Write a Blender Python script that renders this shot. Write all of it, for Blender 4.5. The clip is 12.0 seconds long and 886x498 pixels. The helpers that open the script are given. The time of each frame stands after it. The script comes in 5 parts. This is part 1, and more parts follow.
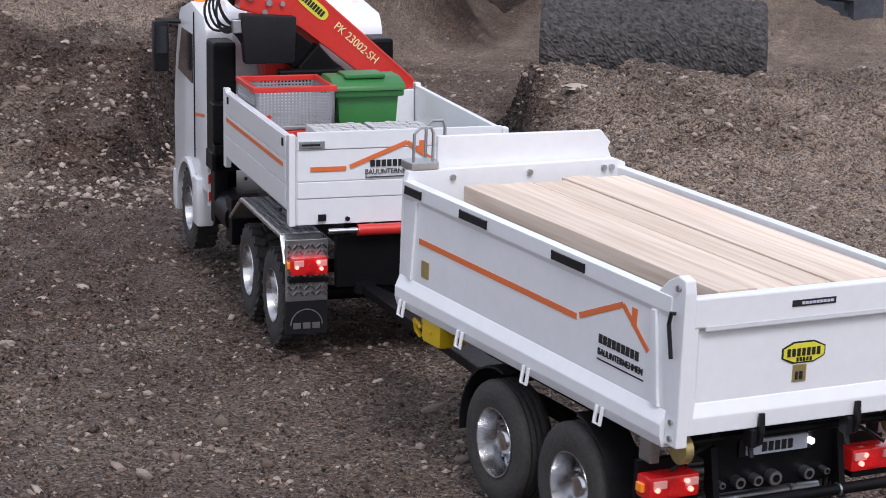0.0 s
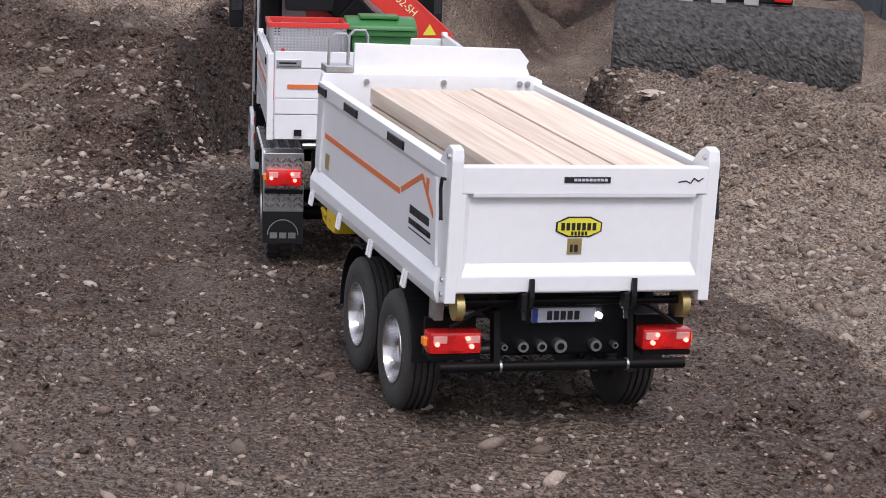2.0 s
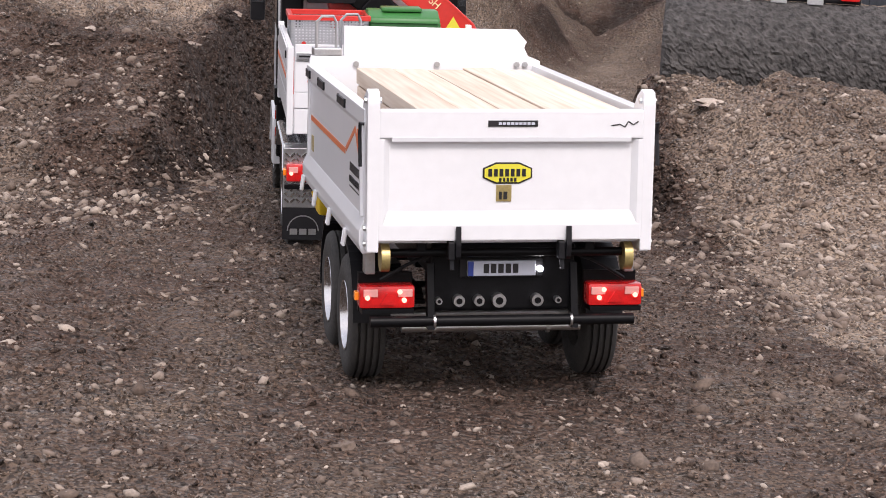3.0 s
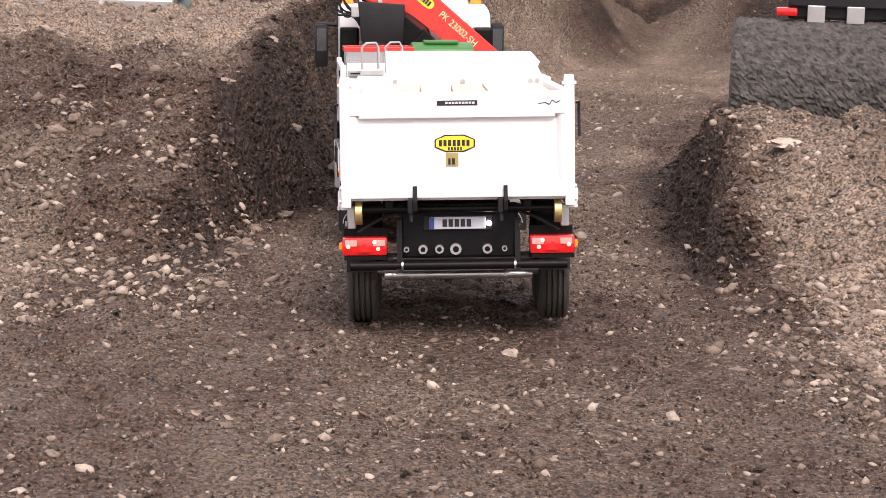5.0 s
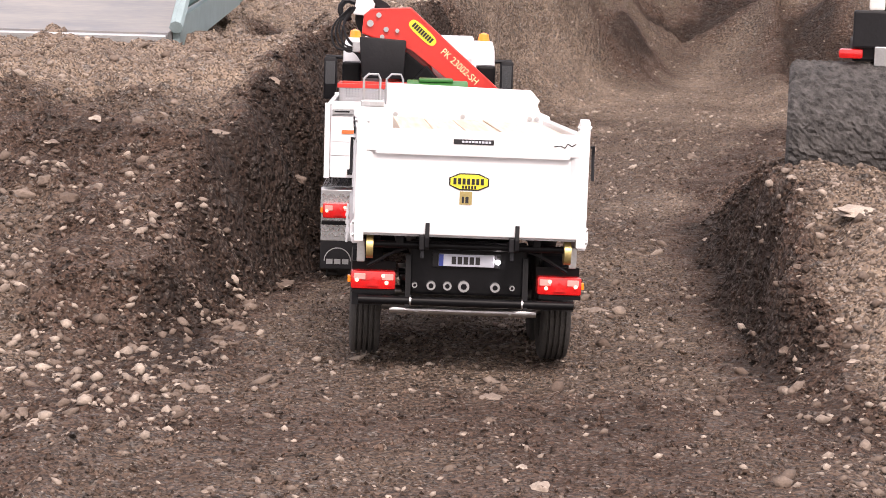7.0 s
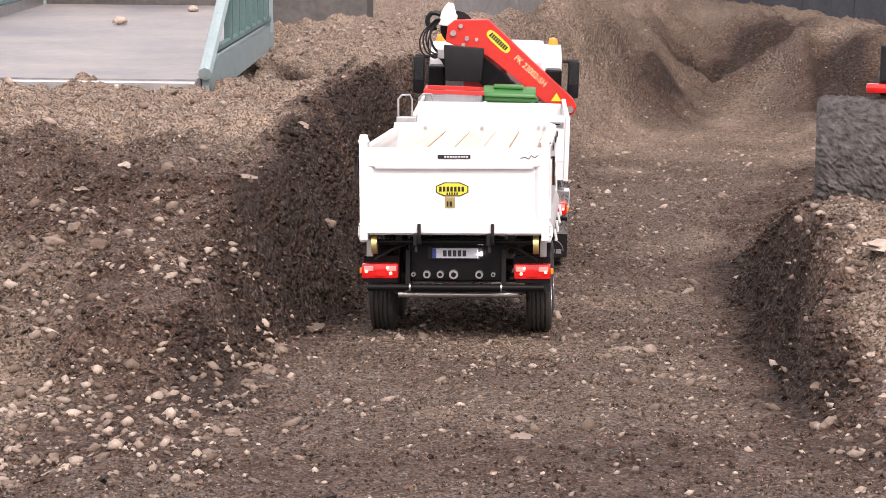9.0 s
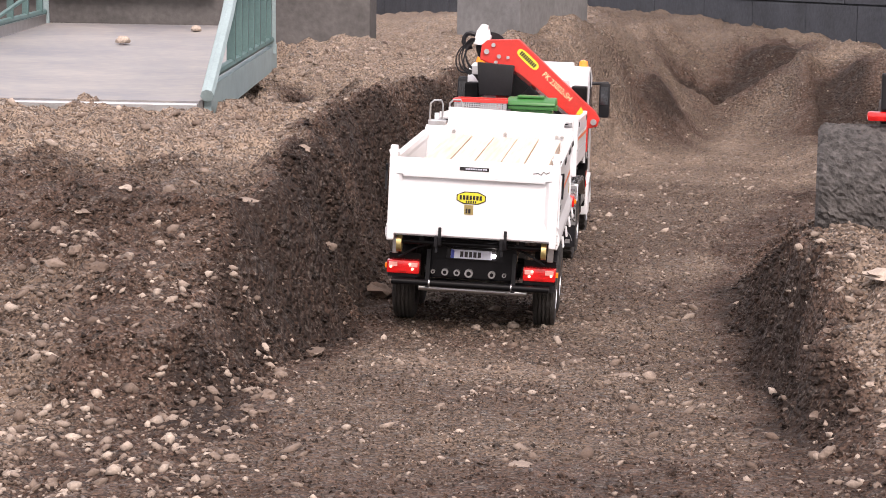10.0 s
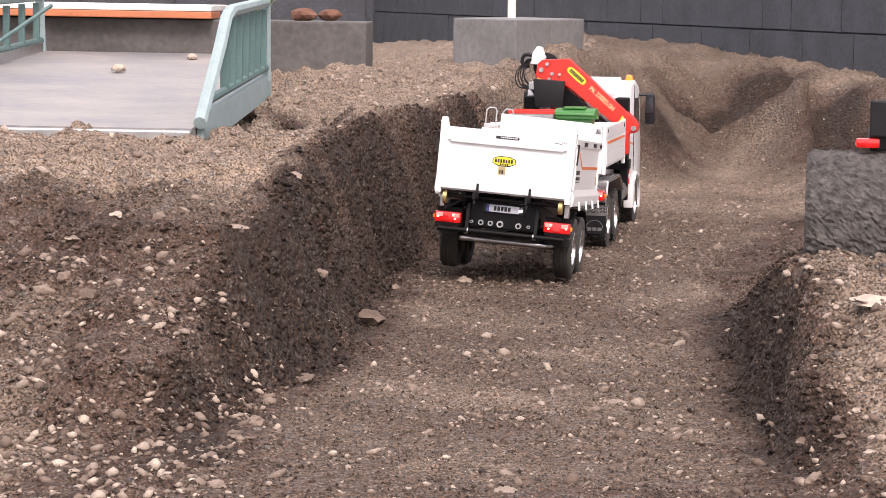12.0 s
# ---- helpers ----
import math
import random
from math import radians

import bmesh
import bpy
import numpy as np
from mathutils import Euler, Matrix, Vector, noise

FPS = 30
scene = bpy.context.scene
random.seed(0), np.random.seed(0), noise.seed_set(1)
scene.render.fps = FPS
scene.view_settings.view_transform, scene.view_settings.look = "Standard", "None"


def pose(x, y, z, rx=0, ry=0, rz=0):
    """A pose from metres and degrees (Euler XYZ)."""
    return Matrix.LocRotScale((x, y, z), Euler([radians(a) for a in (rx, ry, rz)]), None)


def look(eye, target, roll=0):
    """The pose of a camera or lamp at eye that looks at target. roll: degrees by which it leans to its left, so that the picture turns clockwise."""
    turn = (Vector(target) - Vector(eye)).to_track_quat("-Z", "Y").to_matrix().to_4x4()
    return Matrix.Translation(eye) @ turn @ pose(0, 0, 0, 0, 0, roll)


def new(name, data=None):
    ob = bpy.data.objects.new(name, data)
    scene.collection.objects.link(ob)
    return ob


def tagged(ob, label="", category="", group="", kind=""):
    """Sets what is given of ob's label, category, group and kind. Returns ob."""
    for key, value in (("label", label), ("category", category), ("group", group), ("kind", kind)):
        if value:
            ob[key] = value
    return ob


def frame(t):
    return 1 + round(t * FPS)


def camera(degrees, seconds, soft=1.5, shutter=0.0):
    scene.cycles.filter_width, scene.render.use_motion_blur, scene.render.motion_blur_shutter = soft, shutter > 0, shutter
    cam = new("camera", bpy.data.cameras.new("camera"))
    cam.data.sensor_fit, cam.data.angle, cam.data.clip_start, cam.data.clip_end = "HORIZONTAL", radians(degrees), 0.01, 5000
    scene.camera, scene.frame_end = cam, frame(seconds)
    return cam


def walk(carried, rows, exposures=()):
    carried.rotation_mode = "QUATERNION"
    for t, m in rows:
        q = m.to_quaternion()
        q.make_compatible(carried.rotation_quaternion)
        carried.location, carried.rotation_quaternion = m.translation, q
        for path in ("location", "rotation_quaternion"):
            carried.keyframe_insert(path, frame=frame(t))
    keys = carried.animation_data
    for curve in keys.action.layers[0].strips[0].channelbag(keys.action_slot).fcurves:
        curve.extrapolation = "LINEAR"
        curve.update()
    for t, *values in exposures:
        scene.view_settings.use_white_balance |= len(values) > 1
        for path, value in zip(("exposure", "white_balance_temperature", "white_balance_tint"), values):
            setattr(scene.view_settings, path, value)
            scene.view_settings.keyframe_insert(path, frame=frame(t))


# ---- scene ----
def body(x, y, z, yaw, pitch, roll):
    """Pose of a thing that heads along its own +y: yaw to the left, nose up, lean."""
    return (Matrix.Translation((x, y, z)) @ Matrix.Rotation(radians(yaw), 4, "Z")
            @ Matrix.Rotation(radians(pitch), 4, "X") @ Matrix.Rotation(radians(-roll), 4, "Y"))


# seconds, x, y, z, yaw, pitch, roll
CAMERA = [
    (0, 0.0001, -0.0788, 0.3356, -2.8987, -8.4818, 1.1861),
    (0.5, 0.0029, -0.0662, 0.3332, -2.5450, -8.3811, 2.4424),
    (1, 0.0009, -0.0612, 0.3307, -2.2417, -8.2324, 2.7945),
    (1.5, -0.0031, 0.0050, 0.3142, -2.0302, -8.1151, 3.2579),
    (2, -0.0041, 0.1794, 0.2800, -1.8688, -7.7680, 3.5883),
    (2.5, -0.0086, 0.3415, 0.2532, -1.6336, -7.3337, 3.6590),
    (4.5, -0.0068, 0.5754, 0.3161, -0.1257, -8.5638, 2.0930),
    (5, -0.0170, 0.6294, 0.3320, -0.1668, -8.6735, 1.9336),
    (5.5, -0.0208, 0.7229, 0.3356, -0.0766, -8.6254, 1.6995),
    (6, -0.0198, 0.8085, 0.3446, 0.1433, -8.8850, 1.4329),
    (6.5, -0.0120, 0.8974, 0.3488, 0.4253, -8.9734, 1.4421),
    (7, -0.0121, 0.9057, 0.3599, 0.5060, -8.7045, 1.5620),
    (9, -0.0070, 0.9048, 0.3562, 1.4224, -7.5751, 0.5820),
    (9.5, -0.0051, 0.9063, 0.3634, 1.3369, -7.3385, 0.5550),
    (10, -0.0057, 0.9045, 0.3635, 1.4790, -7.1405, 0.9613),
    (10.5, 0.0017, 0.9034, 0.3626, 1.5877, -6.9812, 1.0741),
    (11, 0.0087, 0.9026, 0.3652, 1.4833, -6.7769, 1.0142),
    (11.5, 0.0089, 0.9014, 0.3617, 1.5147, -6.5936, 1.1115),
    (12, 0.0066, 0.9029, 0.3615, 1.5558, -6.4046, 0.9572),
]
TRAILER = [
    (0, 0.2554, 1.1475, -0.0382, 25.1282, 4.7371, 1.2872),
    (0.5, 0.2242, 1.2291, -0.0400, 24.2573, 6.3177, 0.5410),
    (1, 0.1879, 1.3212, -0.0383, 21.9952, 7.0858, -0.1211),
    (1.5, 0.1560, 1.4280, -0.0310, 18.9166, 5.8567, 0.5950),
    (2, 0.1196, 1.5350, -0.0240, 15.5619, 4.4121, 1.5215),
    (2.5, 0.0883, 1.6462, -0.0177, 11.9418, 3.3108, 2.1556),
    (4.5, 0.0116, 2.1317, 0.0239, 1.1505, -4.0394, 3.2752),
    (5, 0.0021, 2.2519, 0.0207, 0.2238, -3.0115, 2.6528),
    (5.5, -0.0020, 2.3533, 0.0194, 0.2525, -3.1487, 1.5910),
    (6, -0.0043, 2.4350, 0.0184, 1.6871, -2.8691, 0.7733),
    (6.5, -0.0076, 2.4693, 0.0234, 2.7006, -5.4167, 0.2303),
    (7, -0.0090, 2.5337, 0.0189, 3.0296, -3.4080, -0.8393),
    (9, -0.0447, 2.9056, 0.0030, -2.4246, -1.2338, 0.8532),
    (9.5, -0.0435, 2.9992, -0.0062, -3.8206, 0.4071, 0.0622),
    (10, -0.0383, 3.1435, -0.0054, -3.8048, 0.7960, -1.9523),
    (10.5, -0.0345, 3.2720, 0.0010, -4.8072, -0.0226, -4.4142),
    (11, -0.0301, 3.4109, 0.0127, -6.5990, -3.0776, -4.5316),
    (11.5, -0.0196, 3.5554, 0.0189, -7.2240, -4.7199, -2.7099),
    (12, -0.0036, 3.6843, 0.0177, -7.8677, -4.3485, -4.0302),
]
TRUCK = [
    (0, 0.0550, 1.6600, -0.0115, 14.1000, 3.7000, 1.5000),
    (0.5, 0.0341, 1.7253, -0.0003, 11.5331, 2.6307, 1.5930),
    (1, 0.0132, 1.7907, 0.0110, 8.9662, 1.5614, 1.6861),
    (1.5, 0.0031, 1.9157, 0.0097, 6.5029, 1.5284, 2.5792),
    (2, -0.0022, 2.0274, 0.0038, 5.2004, 1.9523, 2.1308),
    (2.5, -0.0053, 2.1440, -0.0004, 5.1842, 2.9286, 2.0174),
    (4.5, -0.0124, 2.6325, 0.0024, 3.8171, -1.3085, 1.7874),
    (5, -0.0200, 2.7525, 0.0011, 3.5560, -2.2149, 1.5985),
    (5.5, -0.0346, 2.8540, -0.0011, 3.3895, -2.5919, 1.5278),
    (6, -0.0453, 2.9262, -0.0034, 2.2095, -3.1115, 0.8701),
    (6.5, -0.0541, 2.9709, -0.0050, 2.9226, -2.9230, 0.3376),
    (7, -0.0578, 3.0174, -0.0093, 1.3063, -2.4374, -0.1085),
    (9, -0.0213, 3.4020, -0.0062, -0.4387, 0.9600, -1.2273),
    (9.5, -0.0134, 3.5155, 0.0002, -0.6090, 0.0602, -1.2215),
    (10, -0.0062, 3.6473, 0.0036, -4.5390, -1.3996, -0.9578),
    (10.5, 0.0065, 3.7780, 0.0043, -6.6150, -1.7547, -0.7763),
    (11, 0.0244, 3.9078, 0.0010, -6.8395, -1.4647, -0.6295),
    (11.5, 0.0417, 4.0411, -0.0015, -7.3528, -0.6620, 0.3145),
    (12, 0.0639, 4.1710, -0.0024, -9.3039, -0.5649, 0.3453),
]

cam = camera(22.1, 12.0, soft=0.7, shutter=0.2)
walk(cam, [(r[0], body(*r[1:]) @ Matrix.Rotation(radians(90), 4, "X")) for r in CAMERA],
     exposures=((0.0, 0.24, 6000, 16), (1.5, 0.30, 6080, 17), (2.5, 0.50, 6380, 18), (4.5, 0.98, 7100, 23), (7.0, 1.02, 7150, 23), (10.0, 1.02, 7100, 23), (12.0, 1.16, 7100, 23)))

# ---- light: an overcast day ----
world = bpy.data.worlds.new("overcast_sky")
scene.world = world
world.use_nodes = True
wn, wl = world.node_tree.nodes, world.node_tree.links
sky = wn.new("ShaderNodeTexSky")
sky.sky_type = "NISHITA"
sky.sun_disc = False
sky.sun_elevation, sky.sun_rotation = radians(49), radians(168)
sky.air_density, sky.dust_density = 1.6, 4.0
soft_sky = wn.new("ShaderNodeMixRGB")
soft_sky.inputs[0].default_value = 0.75
soft_sky.inputs[2].default_value = (7.2, 7.5, 8.0, 1)
wl.new(sky.outputs[0], soft_sky.inputs[1])
wl.new(soft_sky.outputs[0], wn["Background"].inputs[0])
wn["Background"].inputs[1].default_value = 0.108
sun = new("sun", bpy.data.lights.new("sun", "SUN"))
sun.data.energy, sun.data.angle, sun.data.color = 1.5, radians(18), (1.0, 0.97, 0.93)
sun.matrix_world = look((0.7, -1.4, 4.0), (0, 2, 0))


# ---- materials ----
def mat(name, color, rough=0.5, metal=0.0, vary=0.12, scale=30.0, bump=0.0, bump_scale=200.0, second=None, coat=0.0, glow=0.0, spec=0.5):
    """Two scales of colour variation, patchy roughness and a fine bump."""
    m = bpy.data.materials.new(name)
    m.use_nodes = True
    n, l = m.node_tree.nodes, m.node_tree.links
    b = n["Principled BSDF"]
    co = n.new("ShaderNodeTexCoord")
    big, small = n.new("ShaderNodeTexNoise"), n.new("ShaderNodeTexNoise")
    for tex, s in ((big, scale), (small, scale * 9)):
        tex.inputs["Scale"].default_value, tex.inputs["Detail"].default_value = s, 5
        l.new(co.outputs["Object"], tex.inputs["Vector"])
    mixn = n.new("ShaderNodeMath")
    mixn.operation = "MULTIPLY_ADD"
    mixn.inputs[1].default_value = 0.5
    half = n.new("ShaderNodeMath")
    half.operation = "MULTIPLY"
    half.inputs[1].default_value = 0.5
    l.new(small.outputs[0], half.inputs[0])
    l.new(big.outputs[0], mixn.inputs[0])
    l.new(half.outputs[0], mixn.inputs[2])
    ramp = n.new("ShaderNodeMixRGB")
    dark = second or tuple(c * (1 - vary) for c in color)
    light = color if second else tuple(min(1, c * (1 + vary * 0.6)) for c in color)
    stretch = n.new("ShaderNodeMapRange")
    stretch.inputs[1].default_value, stretch.inputs[2].default_value = 0.35, 0.65
    l.new(mixn.outputs[0], stretch.inputs[0])
    l.new(stretch.outputs[0], ramp.inputs[0])
    ramp.inputs[1].default_value, ramp.inputs[2].default_value = (*dark, 1), (*light, 1)
    l.new(ramp.outputs[0], b.inputs["Base Color"])
    rr = n.new("ShaderNodeMapRange")
    rr.inputs[3].default_value, rr.inputs[4].default_value = max(0, rough - 0.08), min(1, rough + 0.1)
    l.new(small.outputs[0], rr.inputs[0])
    l.new(rr.outputs[0], b.inputs["Roughness"])
    b.inputs["Metallic"].default_value = metal
    b.inputs["Specular IOR Level"].default_value = spec
    b.inputs["Coat Weight"].default_value = coat
    b.inputs["Coat Roughness"].default_value = 0.12
    if bump:
        fine = n.new("ShaderNodeTexNoise")
        fine.inputs["Scale"].default_value, fine.inputs["Detail"].default_value = bump_scale, 4
        l.new(co.outputs["Object"], fine.inputs["Vector"])
        bp = n.new("ShaderNodeBump")
        bp.inputs["Strength"].default_value, bp.inputs["Distance"].default_value = bump, 0.002
        l.new(fine.outputs[0], bp.inputs["Height"])
        l.new(bp.outputs[0], b.inputs["Normal"])
    if glow:
        b.inputs["Emission Color"].default_value = (*color, 1)
        b.inputs["Emission Strength"].default_value = glow
    return m


def ground_material(name="gravelly_earth", grains=False):
    m = bpy.data.materials.new(name)
    m.use_nodes = True
    n, l = m.node_tree.nodes, m.node_tree.links
    b = n["Principled BSDF"]
    co = n.new("ShaderNodeNewGeometry")
    area = n.new("ShaderNodeAttribute")
    area.attribute_name = "gravel"

    def tex(kind, s, detail=6):
        t = n.new(kind)
        t.inputs["Scale"].default_value = s
        if kind == "ShaderNodeTexNoise":
            t.inputs["Detail"].default_value = detail
        l.new(co.outputs["Position"], t.inputs["Vector"])
        return t

    def mix(fac, a, c, kind="MIX"):
        x = n.new("ShaderNodeMixRGB")
        x.blend_type = kind
        for s, v in zip(x.inputs, (fac, a, c)):
            if isinstance(v, (tuple, float)):
                s.default_value = (*v, 1) if isinstance(v, tuple) else v
            else:
                l.new(v, s)
        return x.outputs[0]

    def span(v, lo, hi):
        x = n.new("ShaderNodeMapRange")
        x.inputs[1].default_value, x.inputs[2].default_value = lo, hi
        l.new(v, x.inputs[0])
        return x.outputs[0]

    def times(a, c):
        x = n.new("ShaderNodeMath")
        x.operation = "MULTIPLY"
        for s, v in zip(x.inputs, (a, c)):
            if isinstance(v, float):
                s.default_value = v
            else:
                l.new(v, s)
        return x.outputs[0]

    patch, mid, fine = tex("ShaderNodeTexNoise", 5), tex("ShaderNodeTexNoise", 45), tex("ShaderNodeTexNoise", 330)
    pebble, grit = tex("ShaderNodeTexVoronoi", 75), tex("ShaderNodeTexVoronoi", 210)
    # darkest earth tone, used on the bank faces and in the hollows
    dark_earth = mix(span(mid.outputs[0], 0.3, 0.7), (0.030, 0.018, 0.013), (0.068, 0.042, 0.031))
    earth = mix(span(mid.outputs[0], 0.3, 0.7), (0.178, 0.115, 0.086), (0.110, 0.067, 0.049))
    dry = mix(span(mid.outputs[0], 0.3, 0.7), (0.20, 0.142, 0.104), (0.42, 0.325, 0.245))
    where = n.new("ShaderNodeMath")
    where.operation = "MULTIPLY_ADD"
    where.inputs[1].default_value, where.inputs[2].default_value = 0.3, -0.15
    l.new(patch.outputs[0], where.inputs[0])
    amount = n.new("ShaderNodeMath")
    amount.operation = "ADD"
    l.new(where.outputs[0], amount.inputs[0])
    l.new(area.outputs["Fac"], amount.inputs[1])
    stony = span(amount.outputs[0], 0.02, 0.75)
    base = mix(span(amount.outputs[0], 0.02, 0.26), dark_earth, earth)
    # pale tone for dry gravel and for the sheen painted on the lane
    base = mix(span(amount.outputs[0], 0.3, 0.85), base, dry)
    sparse = n.new("ShaderNodeMapRange")
    sparse.inputs[3].default_value = 0.3
    l.new(stony, sparse.inputs[0])
    # single pebbles and grains, each with its own tone
    keep = n.new("ShaderNodeSeparateColor")
    l.new(pebble.outputs["Color"], keep.inputs[0])
    chosen = times(span(keep.outputs[0], 0.62, 0.66), span(pebble.outputs["Distance"], 0.36, 0.28))
    tone = mix(keep.outputs[1], (0.13, 0.105, 0.09), (0.36, 0.32, 0.28))
    chosen = times(chosen, sparse.outputs[0])
    base = mix(times(chosen, 0.85), base, tone)
    keep2 = n.new("ShaderNodeSeparateColor")
    l.new(grit.outputs["Color"], keep2.inputs[0])
    chosen2 = times(span(keep2.outputs[0], 0.7, 0.75), span(grit.outputs["Distance"], 0.4, 0.3))
    base = mix(times(times(chosen2, sparse.outputs[0]), 0.8), base, mix(keep2.outputs[1], (0.16, 0.13, 0.11), (0.34, 0.30, 0.26)))
    specks = tex("ShaderNodeTexVoronoi", 520)
    keep3 = n.new("ShaderNodeSeparateColor")
    l.new(specks.outputs["Color"], keep3.inputs[0])
    base = mix(times(times(span(keep3.outputs[0], 0.80, 0.84), sparse.outputs[0]), 0.8), base, mix(keep3.outputs[1], (0.17, 0.14, 0.12), (0.42, 0.38, 0.34)))
    base = mix(times(span(keep3.outputs[2], 0.60, 0.68), 0.65), base, (0.026, 0.016, 0.012))
    base = mix(times(span(fine.outputs[0], 0.4, 0.7), 0.4), base, (0.035, 0.022, 0.016))
    if grains:
        tone_ = n.new("ShaderNodeMapRange")
        tone_.inputs[3].default_value, tone_.inputs[4].default_value = 0.40, 1.60
        l.new(co.outputs["Random Per Island"], tone_.inputs[0])
        base = mix(1.0, base, tone_.outputs[0], "MULTIPLY")
    l.new(base, b.inputs["Base Color"])
    b.inputs["Specular IOR Level"].default_value = 0.28
    rough = n.new("ShaderNodeMapRange")
    rough.inputs[3].default_value, rough.inputs[4].default_value = 0.6, 0.95
    l.new(span(mid.outputs[0], 0.35, 0.6), rough.inputs[0])
    l.new(rough.outputs[0], b.inputs["Roughness"])
    height = n.new("ShaderNodeMath")
    height.operation = "ADD"
    l.new(times(chosen, 1.0), height.inputs[0])
    h2 = n.new("ShaderNodeMath")
    h2.operation = "ADD"
    l.new(times(chosen2, 0.4), h2.inputs[0])
    h3 = n.new("ShaderNodeMath")
    h3.operation = "ADD"
    l.new(times(fine.outputs[0], 1.3), h3.inputs[0])
    crumbs = tex("ShaderNodeTexVoronoi", 150)
    l.new(times(crumbs.outputs["Distance"], -1.6), h3.inputs[1])
    l.new(h3.outputs[0], h2.inputs[1])
    l.new(h2.outputs[0], height.inputs[1])
    bp = n.new("ShaderNodeBump")
    bp.inputs["Strength"].default_value, bp.inputs["Distance"].default_value = 1.0, 0.0065
    ease_off = n.new("ShaderNodeMapRange")
    ease_off.inputs[1].default_value, ease_off.inputs[2].default_value = 0.6, 0.85
    ease_off.inputs[3].default_value, ease_off.inputs[4].default_value = 1.0, 0.6
    l.new(area.outputs["Fac"], ease_off.inputs[0])
    l.new(ease_off.outputs[0], bp.inputs["Strength"])
    l.new(height.outputs[0], bp.inputs["Height"])
    l.new(bp.outputs[0], b.inputs["Normal"])
    return m


def stone_material():
    """Rocks that differ by object and pebbles that differ by island."""
    m = mat("river_stone", (0.40, 0.365, 0.335), 0.85, vary=0.35, scale=60, bump=0.5, bump_scale=400)
    n, l = m.node_tree.nodes, m.node_tree.links
    b = n["Principled BSDF"]
    was = b.inputs["Base Color"].links[0].from_socket
    geo, info = n.new("ShaderNodeNewGeometry"), n.new("ShaderNodeObjectInfo")
    add = n.new("ShaderNodeMath")
    add.operation = "ADD"
    l.new(geo.outputs["Random Per Island"], add.inputs[0])
    l.new(info.outputs["Random"], add.inputs[1])
    fr = n.new("ShaderNodeMath")
    fr.operation = "FRACT"
    l.new(add.outputs[0], fr.inputs[0])
    ramp = n.new("ShaderNodeValToRGB")
    ramp.color_ramp.elements[0].color = (0.30, 0.23, 0.19, 1)
    ramp.color_ramp.elements[1].color = (1.12, 1.02, 0.92, 1)
    e = ramp.color_ramp.elements.new(0.6)
    e.color = (0.56, 0.47, 0.41, 1)
    l.new(fr.outputs[0], ramp.inputs[0])
    mul = n.new("ShaderNodeMixRGB")
    mul.blend_type, mul.inputs[0].default_value = "MULTIPLY", 1
    l.new(was, mul.inputs[1])
    l.new(ramp.outputs[0], mul.inputs[2])
    l.new(mul.outputs[0], b.inputs["Base Color"])
    return m


def wood_material():
    m = bpy.data.materials.new("sawn_spruce")
    m.use_nodes = True
    n, l = m.node_tree.nodes, m.node_tree.links
    b = n["Principled BSDF"]
    co, mp, info = n.new("ShaderNodeTexCoord"), n.new("ShaderNodeMapping"), n.new("ShaderNodeObjectInfo")
    mp.inputs["Scale"].default_value = (260, 9, 260)
    l.new(co.outputs["Object"], mp.inputs[0])
    shift = n.new("ShaderNodeVectorMath")
    shift.operation = "ADD"
    l.new(mp.outputs[0], shift.inputs[0])
    l.new(info.outputs["Random"], shift.inputs[1])
    grain = n.new("ShaderNodeTexNoise")
    grain.inputs["Scale"].default_value, grain.inputs["Detail"].default_value = 1.0, 6
    l.new(shift.outputs[0], grain.inputs["Vector"])
    ramp = n.new("ShaderNodeValToRGB")
    ramp.color_ramp.elements[0].position, ramp.color_ramp.elements[1].position = 0.3, 0.62
    ramp.color_ramp.elements[0].color, ramp.color_ramp.elements[1].color = (0.64, 0.49, 0.37, 1), (0.80, 0.67, 0.55, 1)
    l.new(grain.outputs[0], ramp.inputs[0])
    tone = n.new("ShaderNodeHueSaturation")
    val = n.new("ShaderNodeMapRange")
    val.inputs[3].default_value, val.inputs[4].default_value = 0.85, 1.1
    l.new(info.outputs["Random"], val.inputs[0])
    l.new(val.outputs[0], tone.inputs["Value"])
    l.new(ramp.outputs[0], tone.inputs["Color"])
    l.new(tone.outputs[0], b.inputs["Base Color"])
    b.inputs["Roughness"].default_value = 0.7
    return m


WHITE = mat("white_truck_paint", (0.80, 0.81, 0.83), 0.32, vary=0.035, scale=14, coat=0.35)
GREY_PLATE = mat("light_grey_paint", (0.66, 0.67, 0.69), 0.4, vary=0.05, scale=18)
BLACK = mat("black_chassis_paint", (0.005, 0.005, 0.006), 0.42, vary=0.3, scale=60, bump=0.1, spec=0.15)
PLASTIC = mat("black_plastic", (0.010, 0.010, 0.012), 0.45, vary=0.25, scale=50, bump=0.15, spec=0.3)
RUBBER = mat("dusty_tyre_rubber", (0.030, 0.029, 0.028), 0.8, vary=0.3, scale=50, second=(0.055, 0.050, 0.045), bump=0.3, bump_scale=500)
CHROME = mat("polished_aluminium", (0.62, 0.62, 0.63), 0.22, 1.0, vary=0.08, scale=60)
STEEL = mat("galvanised_steel", (0.55, 0.56, 0.57), 0.35, 1.0, vary=0.15, scale=70)
GOLD = mat("yellow_chromated_steel", (0.50, 0.40, 0.17), 0.4, 0.7, vary=0.2, scale=80)
RED = mat("red_crane_paint", (0.62, 0.030, 0.020), 0.33, vary=0.1, scale=25, coat=0.3)
